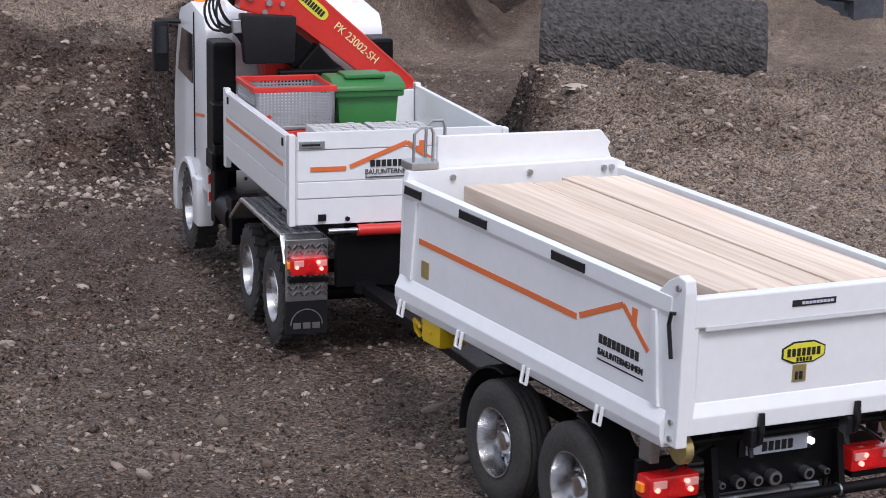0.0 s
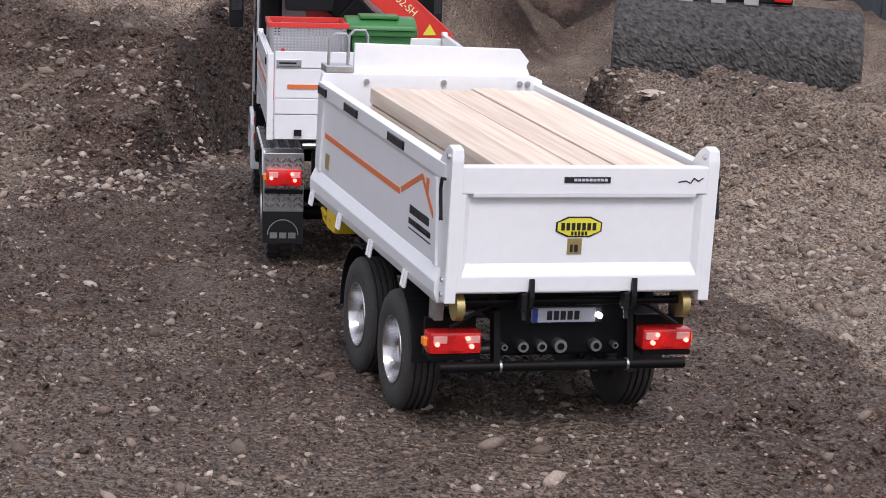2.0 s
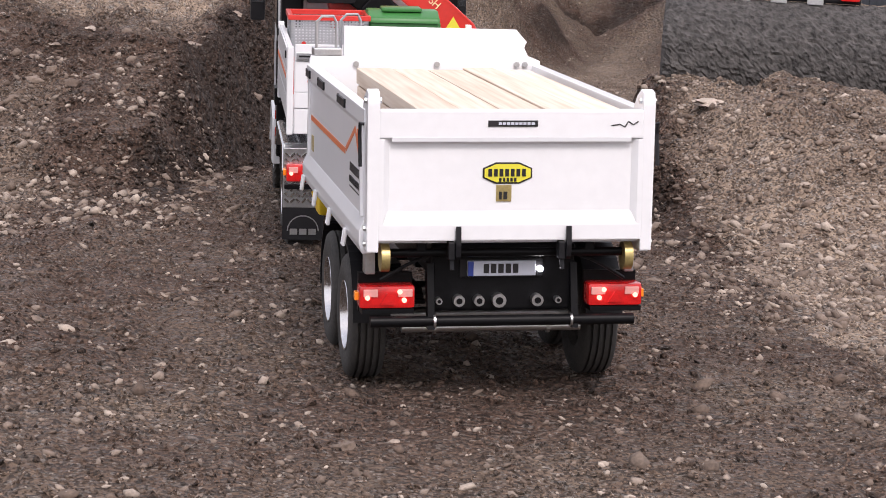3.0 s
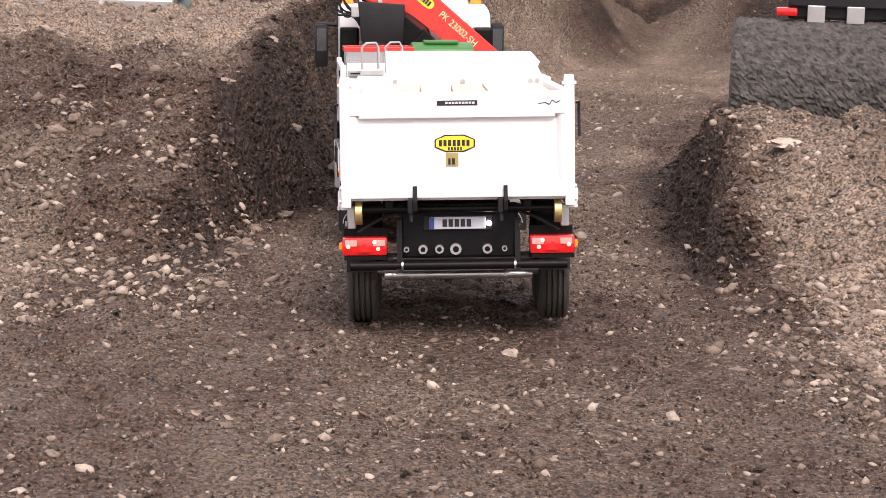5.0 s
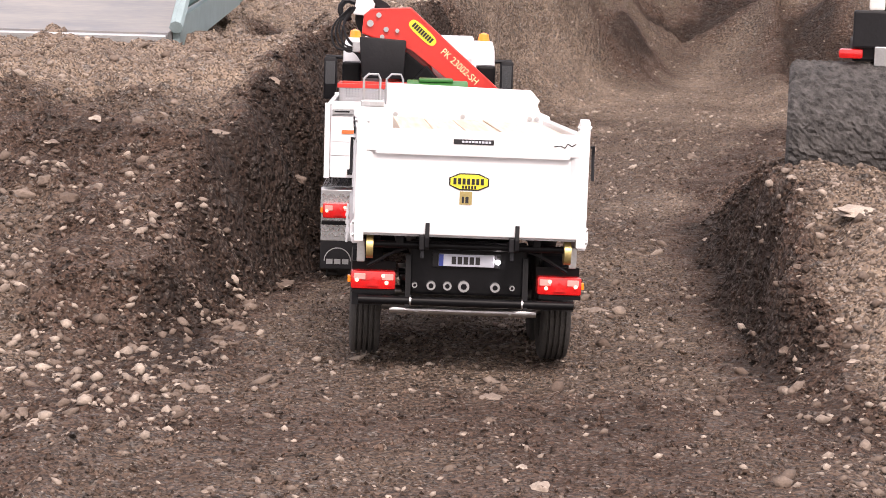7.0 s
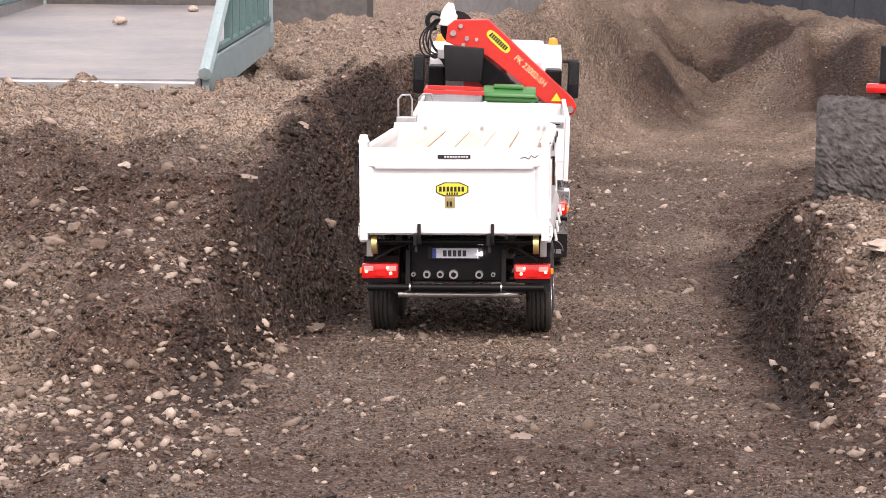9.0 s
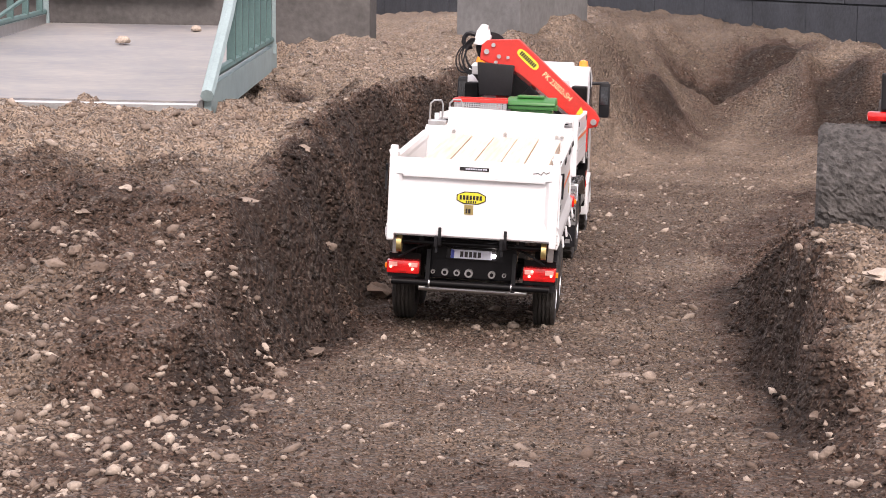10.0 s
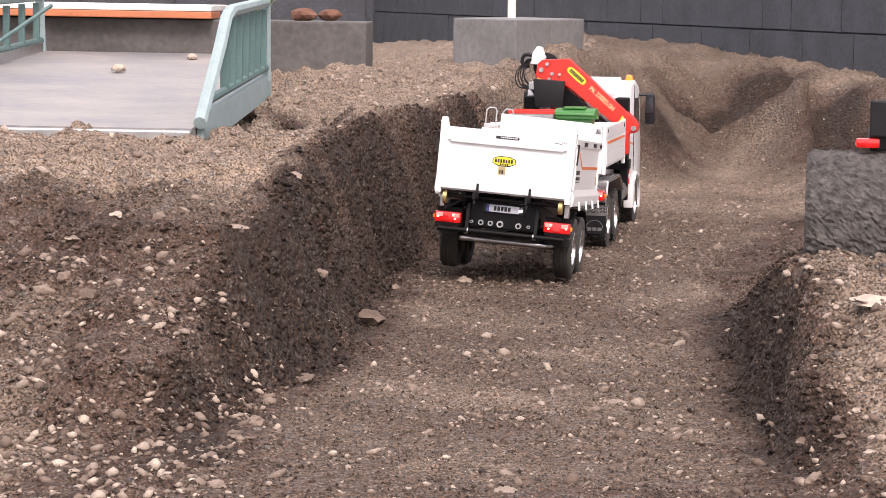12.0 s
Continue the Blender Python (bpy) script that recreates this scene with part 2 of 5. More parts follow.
ORANGE = mat("orange_stripe_film", (0.72, 0.17, 0.045), 0.45, vary=0.06, scale=40)
YELLOW = mat("yellow_plastic", (0.74, 0.50, 0.012), 0.4, vary=0.08, scale=60)
GREEN = mat("green_bin_plastic", (0.030, 0.165, 0.035), 0.42, vary=0.12, scale=40)
INK = mat("black_print", (0.012, 0.012, 0.014), 0.5, vary=0.1)
CREAM = mat("yellow_emblem_film", (0.74, 0.68, 0.05), 0.45, vary=0.05)
PALE_PRINT = mat("pale_yellow_print", (0.85, 0.76, 0.42), 0.5, vary=0.05)
PLATE = mat("number_plate_white", (0.55, 0.58, 0.66), 0.4, vary=0.04)
BLUE = mat("plate_blue", (0.03, 0.06, 0.3), 0.4, vary=0.05)
LAMP_RED = mat("red_lamp_lens", (0.55, 0.012, 0.012), 0.18, vary=0.3, scale=160, coat=0.6, glow=0.10)
LAMP_HOT = mat("lit_lamp_bulb", (1.0, 0.22, 0.16), 0.3, vary=0.02, glow=2.6)
LAMP_CLEAR = mat("clear_lamp_lens", (0.72, 0.33, 0.30), 0.2, vary=0.1, coat=0.5, glow=0.07)
WHITE_LED = mat("white_led", (0.95, 0.97, 1.0), 0.3, vary=0.02, glow=14.0)
AMBER = mat("amber_beacon_lens", (0.9, 0.26, 0.02), 0.2, vary=0.05, coat=0.5, glow=0.08)
GLASS_DARK = mat("tinted_cab_glass", (0.02, 0.024, 0.028), 0.06, vary=0.1, coat=0.8)
MESH_GREY = mat("perforated_zinc", (0.50, 0.51, 0.53), 0.45, 0.5, vary=0.12, scale=90)
PAVER = mat("grey_concrete_pavers", (0.52, 0.52, 0.51), 0.85, vary=0.2, scale=120, bump=0.3, bump_scale=700)
CONCRETE = mat("weathered_concrete", (0.105, 0.10, 0.098), 0.9, vary=0.35, scale=9, bump=0.5, bump_scale=120)
CONCRETE_PALE = mat("pale_concrete", (0.2, 0.2, 0.2), 0.9, vary=0.25, scale=9, bump=0.4, bump_scale=120)
BLOCK = mat("slate_grey_block", (0.062, 0.069, 0.082), 0.85, vary=0.35, scale=10, bump=0.5, bump_scale=150)
ROUGH_DRUM = mat("coarse_lava_concrete", (0.125, 0.117, 0.112), 0.95, second=(0.010, 0.0095, 0.0095), scale=125, bump=1.0, bump_scale=330)
RAIL_GREEN = mat("blue_green_rail_paint", (0.085, 0.16, 0.155), 0.5, vary=0.2, scale=40)
RAIL_PALE = mat("pale_blue_green_rail_paint", (0.28, 0.37, 0.38), 0.5, vary=0.15, scale=40)
DECK = mat("dusty_wet_steel_deck", (0.30, 0.275, 0.25), 0.45, vary=0.3, scale=6, second=(0.13, 0.135, 0.15))
ORANGE_RIM = mat("faded_orange_board", (0.5, 0.17, 0.08), 0.6, vary=0.15, scale=20)
WHITE_RIM = mat("white_board", (0.75, 0.73, 0.7), 0.6, vary=0.1, scale=20)
RUST = mat("rusty_stone", (0.16, 0.075, 0.05), 0.9, vary=0.4, scale=60, bump=0.5)
GRASS = mat("yellow_green_leaves", (0.22, 0.36, 0.03), 0.6, vary=0.3, scale=60)
GROUND, STONE, WOOD = ground_material(), stone_material(), wood_material()
GRAINS = ground_material("loose_earth_grains", True)


# ---- mesh helpers ----
def empty(name, label, category, group=""):
    ob = new(name)
    ob.empty_display_size = 0.02
    return tagged(ob, label, category, group)


def part(name, bm, material, parent=None, label="", at=None, smooth=False):
    me = bpy.data.meshes.new(name)
    bmesh.ops.recalc_face_normals(bm, faces=bm.faces)
    bm.to_mesh(me)
    bm.free()
    me.materials.append(material)
    if smooth:
        for p in me.polygons:
            p.use_smooth = True
        me.set_sharp_from_angle(angle=radians(38))
    ob = new(name, me)
    if parent is not None:
        ob.parent = parent
    if at is not None:
        ob.matrix_basis = at
    return tagged(ob, label)


def box(x0, x1, y0, y1, z0, z1, bevel=0.0, bm=None, m=None):
    bm = bm or bmesh.new()
    made = bmesh.ops.create_cube(bm, size=1)["verts"]
    for v in made:
        v.co = Vector(((x0 + x1) / 2 + v.co.x * (x1 - x0), (y0 + y1) / 2 + v.co.y * (y1 - y0), (z0 + z1) / 2 + v.co.z * (z1 - z0)))
    if bevel:
        edges = list({e for v in made for e in v.link_edges})
        out = bmesh.ops.bevel(bm, geom=edges, offset=bevel, segments=2, affect="EDGES", profile=0.6)
        made = list({v for f in out["faces"] for v in f.verts} | {v for v in made if v.is_valid})
    if m is not None:
        bmesh.ops.transform(bm, matrix=m, verts=made)
    return bm


def prism(outline, axis, a, b, bevel=0.0, bm=None):
    """An outline in the two other axes, drawn out along x, y or z from a to b."""
    bm = bm or bmesh.new()

    def at(p, k):
        return {"x": (k, p[0], p[1]), "y": (p[0], k, p[1]), "z": (p[0], p[1], k)}[axis]

    lo, hi = [bm.verts.new(at(p, a)) for p in outline], [bm.verts.new(at(p, b)) for p in outline]
    faces = [bm.faces.new(lo), bm.faces.new(hi)]
    for i in range(len(outline)):
        j = (i + 1) % len(outline)
        faces.append(bm.faces.new((lo[i], lo[j], hi[j], hi[i])))
    if bevel:
        edges = list({e for f in faces for e in f.edges})
        bmesh.ops.bevel(bm, geom=edges, offset=bevel, segments=2, affect="EDGES", profile=0.6)
    return bm


def rod(p, q, r, n=10, bm=None):
    bm = bm or bmesh.new()
    p, q = Vector(p), Vector(q)
    m = Matrix.Translation((p + q) / 2) @ (q - p).to_track_quat("Z", "Y").to_matrix().to_4x4()
    bmesh.ops.create_cone(bm, cap_ends=True, segments=n, radius1=r, radius2=r, depth=(q - p).length, matrix=m)
    return bm


def tube(points, r, n=8, bm=None, smooth_steps=0):
    """A bent round bar through the points."""
    bm = bm or bmesh.new()
    pts = [Vector(p) for p in points]
    for _ in range(smooth_steps):
        out = [pts[0]]
        for a, b in zip(pts, pts[1:]):
            out += [a.lerp(b, 0.25), a.lerp(b, 0.75)]
        pts = out + [pts[-1]]
    rings, up = [], None
    for i, p in enumerate(pts):
        d = (pts[min(i + 1, len(pts) - 1)] - pts[max(i - 1, 0)]).normalized()
        if up is None:
            up = d.orthogonal().normalized()
        side = d.cross(up).normalized()
        up = side.cross(d).normalized()
        rings.append([bm.verts.new(p + r * (math.cos(k) * up + math.sin(k) * side)) for k in np.linspace(0, 2 * math.pi, n, endpoint=False)])
    for a, b in zip(rings, rings[1:]):
        for k in range(n):
            bm.faces.new((a[k], a[(k + 1) % n], b[(k + 1) % n], b[k]))
    bm.faces.new(rings[0][::-1])
    bm.faces.new(rings[-1])
    return bm


def lathe(profile, n=32, axis="x", bm=None, close=True):
    """Turns a profile of (along, radius) round an axis."""
    bm = bm or bmesh.new()
    rings = []
    for along, r in profile:
        ring = []
        for k in range(n):
            c, s = math.cos(2 * math.pi * k / n) * r, math.sin(2 * math.pi * k / n) * r
            ring.append(bm.verts.new({"x": (along, c, s), "y": (c, along, s), "z": (c, s, along)}[axis]))
        rings.append(ring)
    pairs = list(zip(rings, rings[1:]))
    if close:
        pairs.append((rings[-1], rings[0]))
    for a, b in pairs:
        for k in range(n):
            bm.faces.new((a[k], a[(k + 1) % n], b[(k + 1) % n], b[k]))
    return bm


def band(points, width, bm=None, lift=0.0003, plane="x", at=0.0, sign=1):
    """A flat stripe along a line of (a, b) points, on the plane x = at or y = at."""
    bm = bm or bmesh.new()
    for (a0, b0), (a1, b1) in zip(points, points[1:]):
        d = Vector((a1 - a0, b1 - b0)).normalized() * width / 2
        quad = [(a0 - d.y, b0 + d.x), (a1 - d.y, b1 + d.x), (a1 + d.y, b1 - d.x), (a0 + d.y, b0 - d.x)]
        prism(quad, plane, at, at + sign * lift, bm=bm)
    return bm


def bars(a0, b0, widths, height, gap, plane, at, sign=1, lift=0.0004, turn=0.0):
    """Writing as plain bars."""
    bm = bmesh.new()
    c, s = math.cos(turn), math.sin(turn)
    x = 0.0
    for w in widths:
        quad = [(x, -height / 2), (x + w, -height / 2), (x + w, height / 2), (x, height / 2)]
        prism([(a0 + p * c - q * s, b0 + p * s + q * c) for p, q in quad], plane, at, at + sign * lift, bm=bm)
        x += w + gap
    return bm


def lettering(text, size, material, parent, m, width=None, name="lettering"):
    cu = bpy.data.curves.new(name, "FONT")
    cu.body, cu.size, cu.extrude, cu.align_x, cu.align_y = text, size, 0.0003, "CENTER", "CENTER"
    tmp = bpy.data.objects.new(name, cu)
    scene.collection.objects.link(tmp)
    bpy.context.view_layer.update()
    me = bpy.data.meshes.new_from_object(tmp)
    if width:
        xs = [v.co.x for v in me.vertices]
        k = width / (max(xs) - min(xs))
        for v in me.vertices:
            v.co.x *= k
    bpy.data.objects.remove(tmp)
    me.materials.clear()
    me.materials.append(material)
    ob = new(name, me)
    ob.parent = parent
    ob.matrix_basis = m
    return ob


# ---- the ground: a sunken track between two banks ----
def lerp(v, xs, ys):
    return float(np.interp(v, xs, ys))


def track_floor(y):
    return lerp(y, (0.0, 0.7, 1.1, 1.4, 1.7, 2.0, 2.25, 2.5, 2.75, 2.98, 3.15, 3.3, 3.5, 3.7, 3.9, 4.2, 4.7, 5.2, 5.8, 6.5),
                (-0.046, -0.042, -0.033, -0.024, -0.012, 0.002, 0.013, 0.012, 0.008, 0.002, -0.004, -0.003, 0.002, 0.003, 0.0, -0.003, 0.0, 0.02, 0.07, 0.1))


def ease(v):
    v = min(1.0, max(0.0, v))
    return v * v * (3 - 2 * v)


def fractal(x, y, s, seed=0.0):
    return noise.fractal((x * s, y * s, seed), 0.9, 2.1, 4)


def left_bank(x, y, wob):
    """Foot, edge and top of the left bank, which swings across behind the bend."""
    foot = lerp(y, (2.2, 2.5, 2.62, 2.83, 3.0, 3.2, 3.5, 3.85, 4.2, 4.6, 5.0, 5.5), (-0.30, -0.245, -0.225, -0.208, -0.182, -0.152, -0.14, -0.13, -0.085, 0.0, 0.12, 0.3)) + 0.7 * wob
    edge = lerp(y, (2.2, 2.6, 2.75, 2.9, 3.1, 3.3, 3.7, 4.0, 4.2, 4.6, 5.0, 5.5), (-0.36, -0.285, -0.27, -0.262, -0.25, -0.246, -0.225, -0.185, -0.14, -0.07, 0.03, 0.2)) + 1.3 * wob
    along = y + 0.07 * noise.noise((x * 6, y * 2, 1.0)) - 0.10 * (x + 0.32)
    top = lerp(along, (1.0, 2.4, 2.62, 2.66, 2.70, 2.80, 2.88, 2.96, 3.08, 3.35, 3.65, 4.2, 5.2, 8.0),
               (-0.02, -0.005, 0.004, 0.022, 0.052, 0.075, 0.095, 0.118, 0.148, 0.168, 0.184, 0.192, 0.2, 0.2))
    return foot, edge, top


def right_bank(x, y, wob):
    foot = lerp(y, (1.2, 1.7, 2.1, 2.3, 2.75, 2.95, 3.2, 3.5, 3.8, 4.1, 4.5), (0.38, 0.27, 0.225, 0.218, 0.222, 0.232, 0.24, 0.268, 0.30, 0.35, 0.48)) + wob
    edge = foot + lerp(y, (1.5, 2.4, 2.65, 2.95, 3.1, 3.4, 4.0), (0.10, 0.07, 0.035, 0.035, 0.05, 0.08, 0.12))
    along = y + 0.5 * max(0.0, min(0.22, x - 0.25)) + 0.05 * noise.noise((x * 6, y * 3, 5.0))
    top = lerp(along, (0.8, 2.2, 2.45, 2.56, 2.64, 2.72, 2.82, 3.0, 3.2, 3.5, 3.9, 4.4, 4.9, 5.5, 8.0),
               (-0.02, 0.0, 0.012, 0.04, 0.085, 0.122, 0.135, 0.122, 0.105, 0.07, 0.035, 0.02, 0.035, 0.08, 0.15))
    return foot, edge, top


def crumble(x, y, z):
    """Broken earth: ridged lumps at three sizes."""
    return (0.042 * (0.5 - 2 * abs(noise.noise((x * 10 + z * 8, y * 9, 2.0)))) + 0.030 * (0.45 - 2 * abs(noise.noise((x * 27, y * 22, 6.0))))
            + 0.017 * (0.4 - 2 * abs(noise.noise((x * 62, y * 50, 2.0)))))


def height(x, y):
    f = track_floor(y)
    wob = 0.026 * noise.noise((x * 2, y * 6.5, 3.1)) + 0.014 * noise.noise((y * 19, x * 4, 8.2))
    foot, edge, top = left_bank(x, y, wob)
    k = min(1.0, max(0.0, (foot - x) / max(0.03, foot - edge)))
    kl = 0.55 * k + 0.45 * ease(k)
    left = f + (top - f) * kl
    foot, edge, top = right_bank(x, y, wob)
    k = min(1.0, max(0.0, (x - foot) / (edge - foot)))
    kr = 0.4 * k + 0.6 * ease(k)
    right = f + (top - f) * kr
    z, k = (left, kl) if kl > 0 else (right, kr)
    # spoil heap at the end of the track
    crest = lerp(x, (-0.6, -0.25, 0.0, 0.12, 0.22, 0.41, 0.6, 0.8), (0.2, 0.212, 0.236, 0.262, 0.25, 0.238, 0.216, 0.195)) + 0.016 * fractal(x, y, 5, 9.0)
    back = lerp(x, (-0.3, 0.0, 0.15, 0.27, 0.42, 0.6, 0.8), (4.9, 5.05, 5.4, 5.75, 6.05, 5.75, 5.3)) + 0.02 * noise.noise((x * 7, 2.0, y * 2))
    run = lerp(x, (-0.3, 0.1, 0.4), (0.6, 0.6, 0.7))
    k2 = ease((y - back + run) / run)
    heap = z + (crest - z) * k2
    heap += (0.012 * noise.noise((x * 5, y * 6, 3.3)) + 0.30 * crumble(x, 0.6 * y, 0.0) + 0.008 * noise.noise((x * 20, y * 14, 5.0))) * ease(k2 * 3)
    ux, uy = x + 0.05 * noise.noise((x * 9, y * 9, 1.5)), y + 0.10 * noise.noise((x * 8, y * 8, 7.5))
    # dug hollows and furrows in its slope
    for hx, hy, wx, wy, dig in ((0.55, 5.66, 0.06, 0.12, 0.04), (0.67, 5.25, 0.075, 0.17, 0.075), (0.43, 5.56, 0.07, 0.05, 0.03), (0.59, 5.45, 0.03, 0.10, -0.03)):
        heap -= dig * math.exp(-((ux - hx) / wx) ** 2 - ((uy - hy) / wy) ** 2)
    z = heap if y > 4.2 else z
    # low mound beside the bend and the hollow beside the ramp
    z += 0.035 * math.exp(-((x - 0.30) / 0.05) ** 2 - ((y - 5.35) / 0.12) ** 2)
    z -= 0.085 * math.exp(-((x + 0.29) / 0.055) ** 2 - ((y - 4.05) / 0.22) ** 2)
    if x < -0.36 and 3.63 < y < 5.1:
        z -= 0.03
    # clods and ruts
    slope = min(1.0, abs(z - f) * 8)
    clod = 0.004 + 0.010 * slope
    clod *= 1 - 0.6 * ease((y - 4.5) / 0.4)
    z += clod * fractal(x, y, 9) + 0.4 * clod * fractal(x, y, 38, 4.0)
    face = min(1.0, 4.4 * k * (1 - k)) * slope * (1 - ease((y - 4.5) / 0.4))
    lumps = 1 - 2 * abs(noise.noise((x * 27, y * 27, 6.0)))
    z += crumble(x, y, z) * max(face, 0.30 * min(1.0, k * 1.5) * slope * (1 - ease((y - 4.3) / 0.4)))
    off_lane = ease((abs(x - 0.04) - 0.16) / 0.08) * (1 - 0.8 * ease((y - 4.4) / 0.5))
    z += off_lane * (0.0055 * (lumps - 0.4) + 0.005 * noise.noise((x * 48, y * 48, 9.0)))
    # tread marks and shallow ruts where the wheels run
    lane = 1 - ease((abs(x - 0.02) - 0.13) / 0.06)
    z += lane * (0.0022 * noise.noise((x * 34, y * 12, 1.0)) + 0.0016 * noise.noise((x * 75, y * 75, 4.0)))
    far = ease((abs(x) - 3) / 6) + ease((y - 7) / 6) + ease((-1.5 - y) / 5)
    return z * (1 - min(1, far)) + 0.1 * min(1, far)


def gravel_tone(x, y):
    """How stony and pale the ground is: stony banks and far end, driven lane painted paler."""
    wob = 0.026 * noise.noise((x * 2, y * 6.5, 3.1)) + 0.014 * noise.noise((y * 19, x * 4, 8.2))
    lf, le, lt = left_bank(x, y, wob)
    rf, re_, rt = right_bank(x, y, wob)
    patch = noise.noise((x * 9, y * 7, 11.0))
    near = 1 - ease((y - 2.25) / 0.3)
    g = 0.20 + near * (0.20 + 0.16 * math.exp(-((y - 1.45) / 0.22) ** 2))
    # pale dry gravel on the left plateau, darker earth on the shoulder before it
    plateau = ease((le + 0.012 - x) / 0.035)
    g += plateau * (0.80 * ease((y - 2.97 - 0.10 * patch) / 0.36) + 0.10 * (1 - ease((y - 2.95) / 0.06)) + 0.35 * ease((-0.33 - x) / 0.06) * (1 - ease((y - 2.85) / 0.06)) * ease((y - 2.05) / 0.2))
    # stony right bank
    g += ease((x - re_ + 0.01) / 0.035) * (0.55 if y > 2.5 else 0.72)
    # darker earth colour on both bank faces, between foot and edge
    dark_earth = ease((lf + 0.015 - x) / 0.03) * (1 - plateau) * ease((y - 2.55) / 0.15) + ease((x - rf + 0.02) / 0.02) * ease((re_ - x) / 0.03) * ease((y - 2.5) / 0.1) * (1 - ease((y - 3.4) / 0.3))
    g -= 0.24 * dark_earth * ease(0.8 + 1.2 * patch)
    # wet sheen of the driven lane put into the colour as a paler tone
    lane = ease((x - lf) / 0.05) * ease((rf - x) / 0.05)
    g = max(g, (0.54 + 0.08 * patch) * lane * ease((y - 2.2) / 0.4))
    g = max(g, (0.78 - 0.12 * ease((y - 5.0) / 0.4)) * ease((y - 4.45) / 0.4))
    # earth colour darkened in the hollows and on the low mound
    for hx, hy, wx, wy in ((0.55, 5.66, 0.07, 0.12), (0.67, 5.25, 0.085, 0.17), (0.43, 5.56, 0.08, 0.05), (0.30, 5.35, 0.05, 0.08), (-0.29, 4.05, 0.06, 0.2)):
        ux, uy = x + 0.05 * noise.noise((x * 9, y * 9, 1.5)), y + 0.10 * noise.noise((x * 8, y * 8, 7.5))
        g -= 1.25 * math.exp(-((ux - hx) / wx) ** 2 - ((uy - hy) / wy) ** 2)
    return max(0.0, min(1.0, g + 0.24 * fractal(x, y, 6, 7.0)))


def finer(lo, mid, hi, step, coarse):
    return list(np.arange(lo, mid, step)) + list(np.arange(mid, hi, coarse))


def outward(inner, reach):
    """Adds ever wider steps on both ends, as far as the horizon."""
    d, steps_ = 0.012, []
    while sum(steps_) < reach:
        d *= 1.22
        steps_.append(d)
    run = np.cumsum(steps_)
    return list(inner[0] - run)[::-1] + inner + list(inner[-1] + run)


GRID_X = np.array(outward(list(np.arange(-0.62, 0.82, 0.0072)), 400))
GRID_Y = np.array(outward(finer(0.85, 2.3, 2.301, 0.014, 1) + finer(2.31, 4.2, 6.6, 0.0088, 0.017), 400))
GRID_Z = np.array([[height(x, y) for x in GRID_X] for y in GRID_Y])
GRID_G = np.array([[gravel_tone(x, y) for x in GRID_X] for y in GRID_Y])


def sample(grid, x, y):
    """Value on the ground's own mesh at many places."""
    i = np.clip(np.searchsorted(GRID_X, x) - 1, 0, len(GRID_X) - 2)
    j = np.clip(np.searchsorted(GRID_Y, y) - 1, 0, len(GRID_Y) - 2)
    u = (x - GRID_X[i]) / (GRID_X[i + 1] - GRID_X[i])
    v = (y - GRID_Y[j]) / (GRID_Y[j + 1] - GRID_Y[j])
    return (grid[j, i] * (1 - u) + grid[j, i + 1] * u) * (1 - v) + (grid[j + 1, i] * (1 - u) + grid[j + 1, i + 1] * u) * v


def ground_z(x, y):
    return float(sample(GRID_Z, np.array([x]), np.array([y]))[0])


def build_ground():
    verts = [(x, y, z) for y, row in zip(GRID_Y, GRID_Z) for x, z in zip(GRID_X, row)]
    w = len(GRID_X)
    faces = [(j * w + i, j * w + i + 1, (j + 1) * w + i + 1, (j + 1) * w + i) for j in range(len(GRID_Y) - 1) for i in range(w - 1)]
    me = bpy.data.meshes.new("ground")
    me.from_pydata(verts, [], faces)
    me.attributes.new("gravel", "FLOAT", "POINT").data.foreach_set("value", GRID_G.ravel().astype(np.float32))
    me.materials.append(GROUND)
    for p in me.polygons:
        p.use_smooth = True
    return tagged(new("ground", me), "brown gravelly earth with a sunken wheel track between banks", "ground", kind="structure")


build_ground()

# ---- background ----
def plane_pose(px, py, yaw):
    return Matrix.Translation((px, py, 0)) @ Matrix.Rotation(radians(yaw), 4, "Z")


def build_block_wall():
    """Dark block wall that runs from the far end towards the right-hand side."""
    a, b = Vector((-0.52, 9.93, 0)), Vector((1.15, 4.92, 0))
    d = (b - a)
    m = Matrix.Translation(a) @ Matrix.Rotation(math.atan2(d.y, d.x), 4, "Z")
    wall = part("wall_north", box(0, d.length, 0.004, 0.08, -0.05, 1.1), BLOCK, at=m)
    tagged(wall, "dark slate-grey block wall behind the earth heap", "wall", kind="structure")
    rng = random.Random(4)
    for row in range(8):
        x = -0.13 * (row % 2) + 0.02
        z0 = 0.02 + row * 0.135
        while x < d.length:
            w = rng.choice((0.16, 0.26, 0.3, 0.34))
            x1 = min(x + w, d.length)
            if x1 - max(0, x) > 0.03:
                part("block", box(max(0, x) + 0.002, x1 - 0.002, -0.006 - rng.random() * 0.004, 0.006, z0 + 0.002, z0 + 0.133), BLOCK, wall)
            x = x1
    far = part("wall_east", box(-5.5, -0.5, 9.95, 10.05, -0.05, 1.1), BLOCK)
    tagged(far, "dark grey panelled wall far behind the ramp", "wall", kind="structure")
    for k in range(13):
        part("panel", box(-5.5 + k * 0.38 + 0.004, -5.5 + (k + 1) * 0.38 - 0.004, 9.94, 9.96, 0.0, 1.08), BLOCK, far)


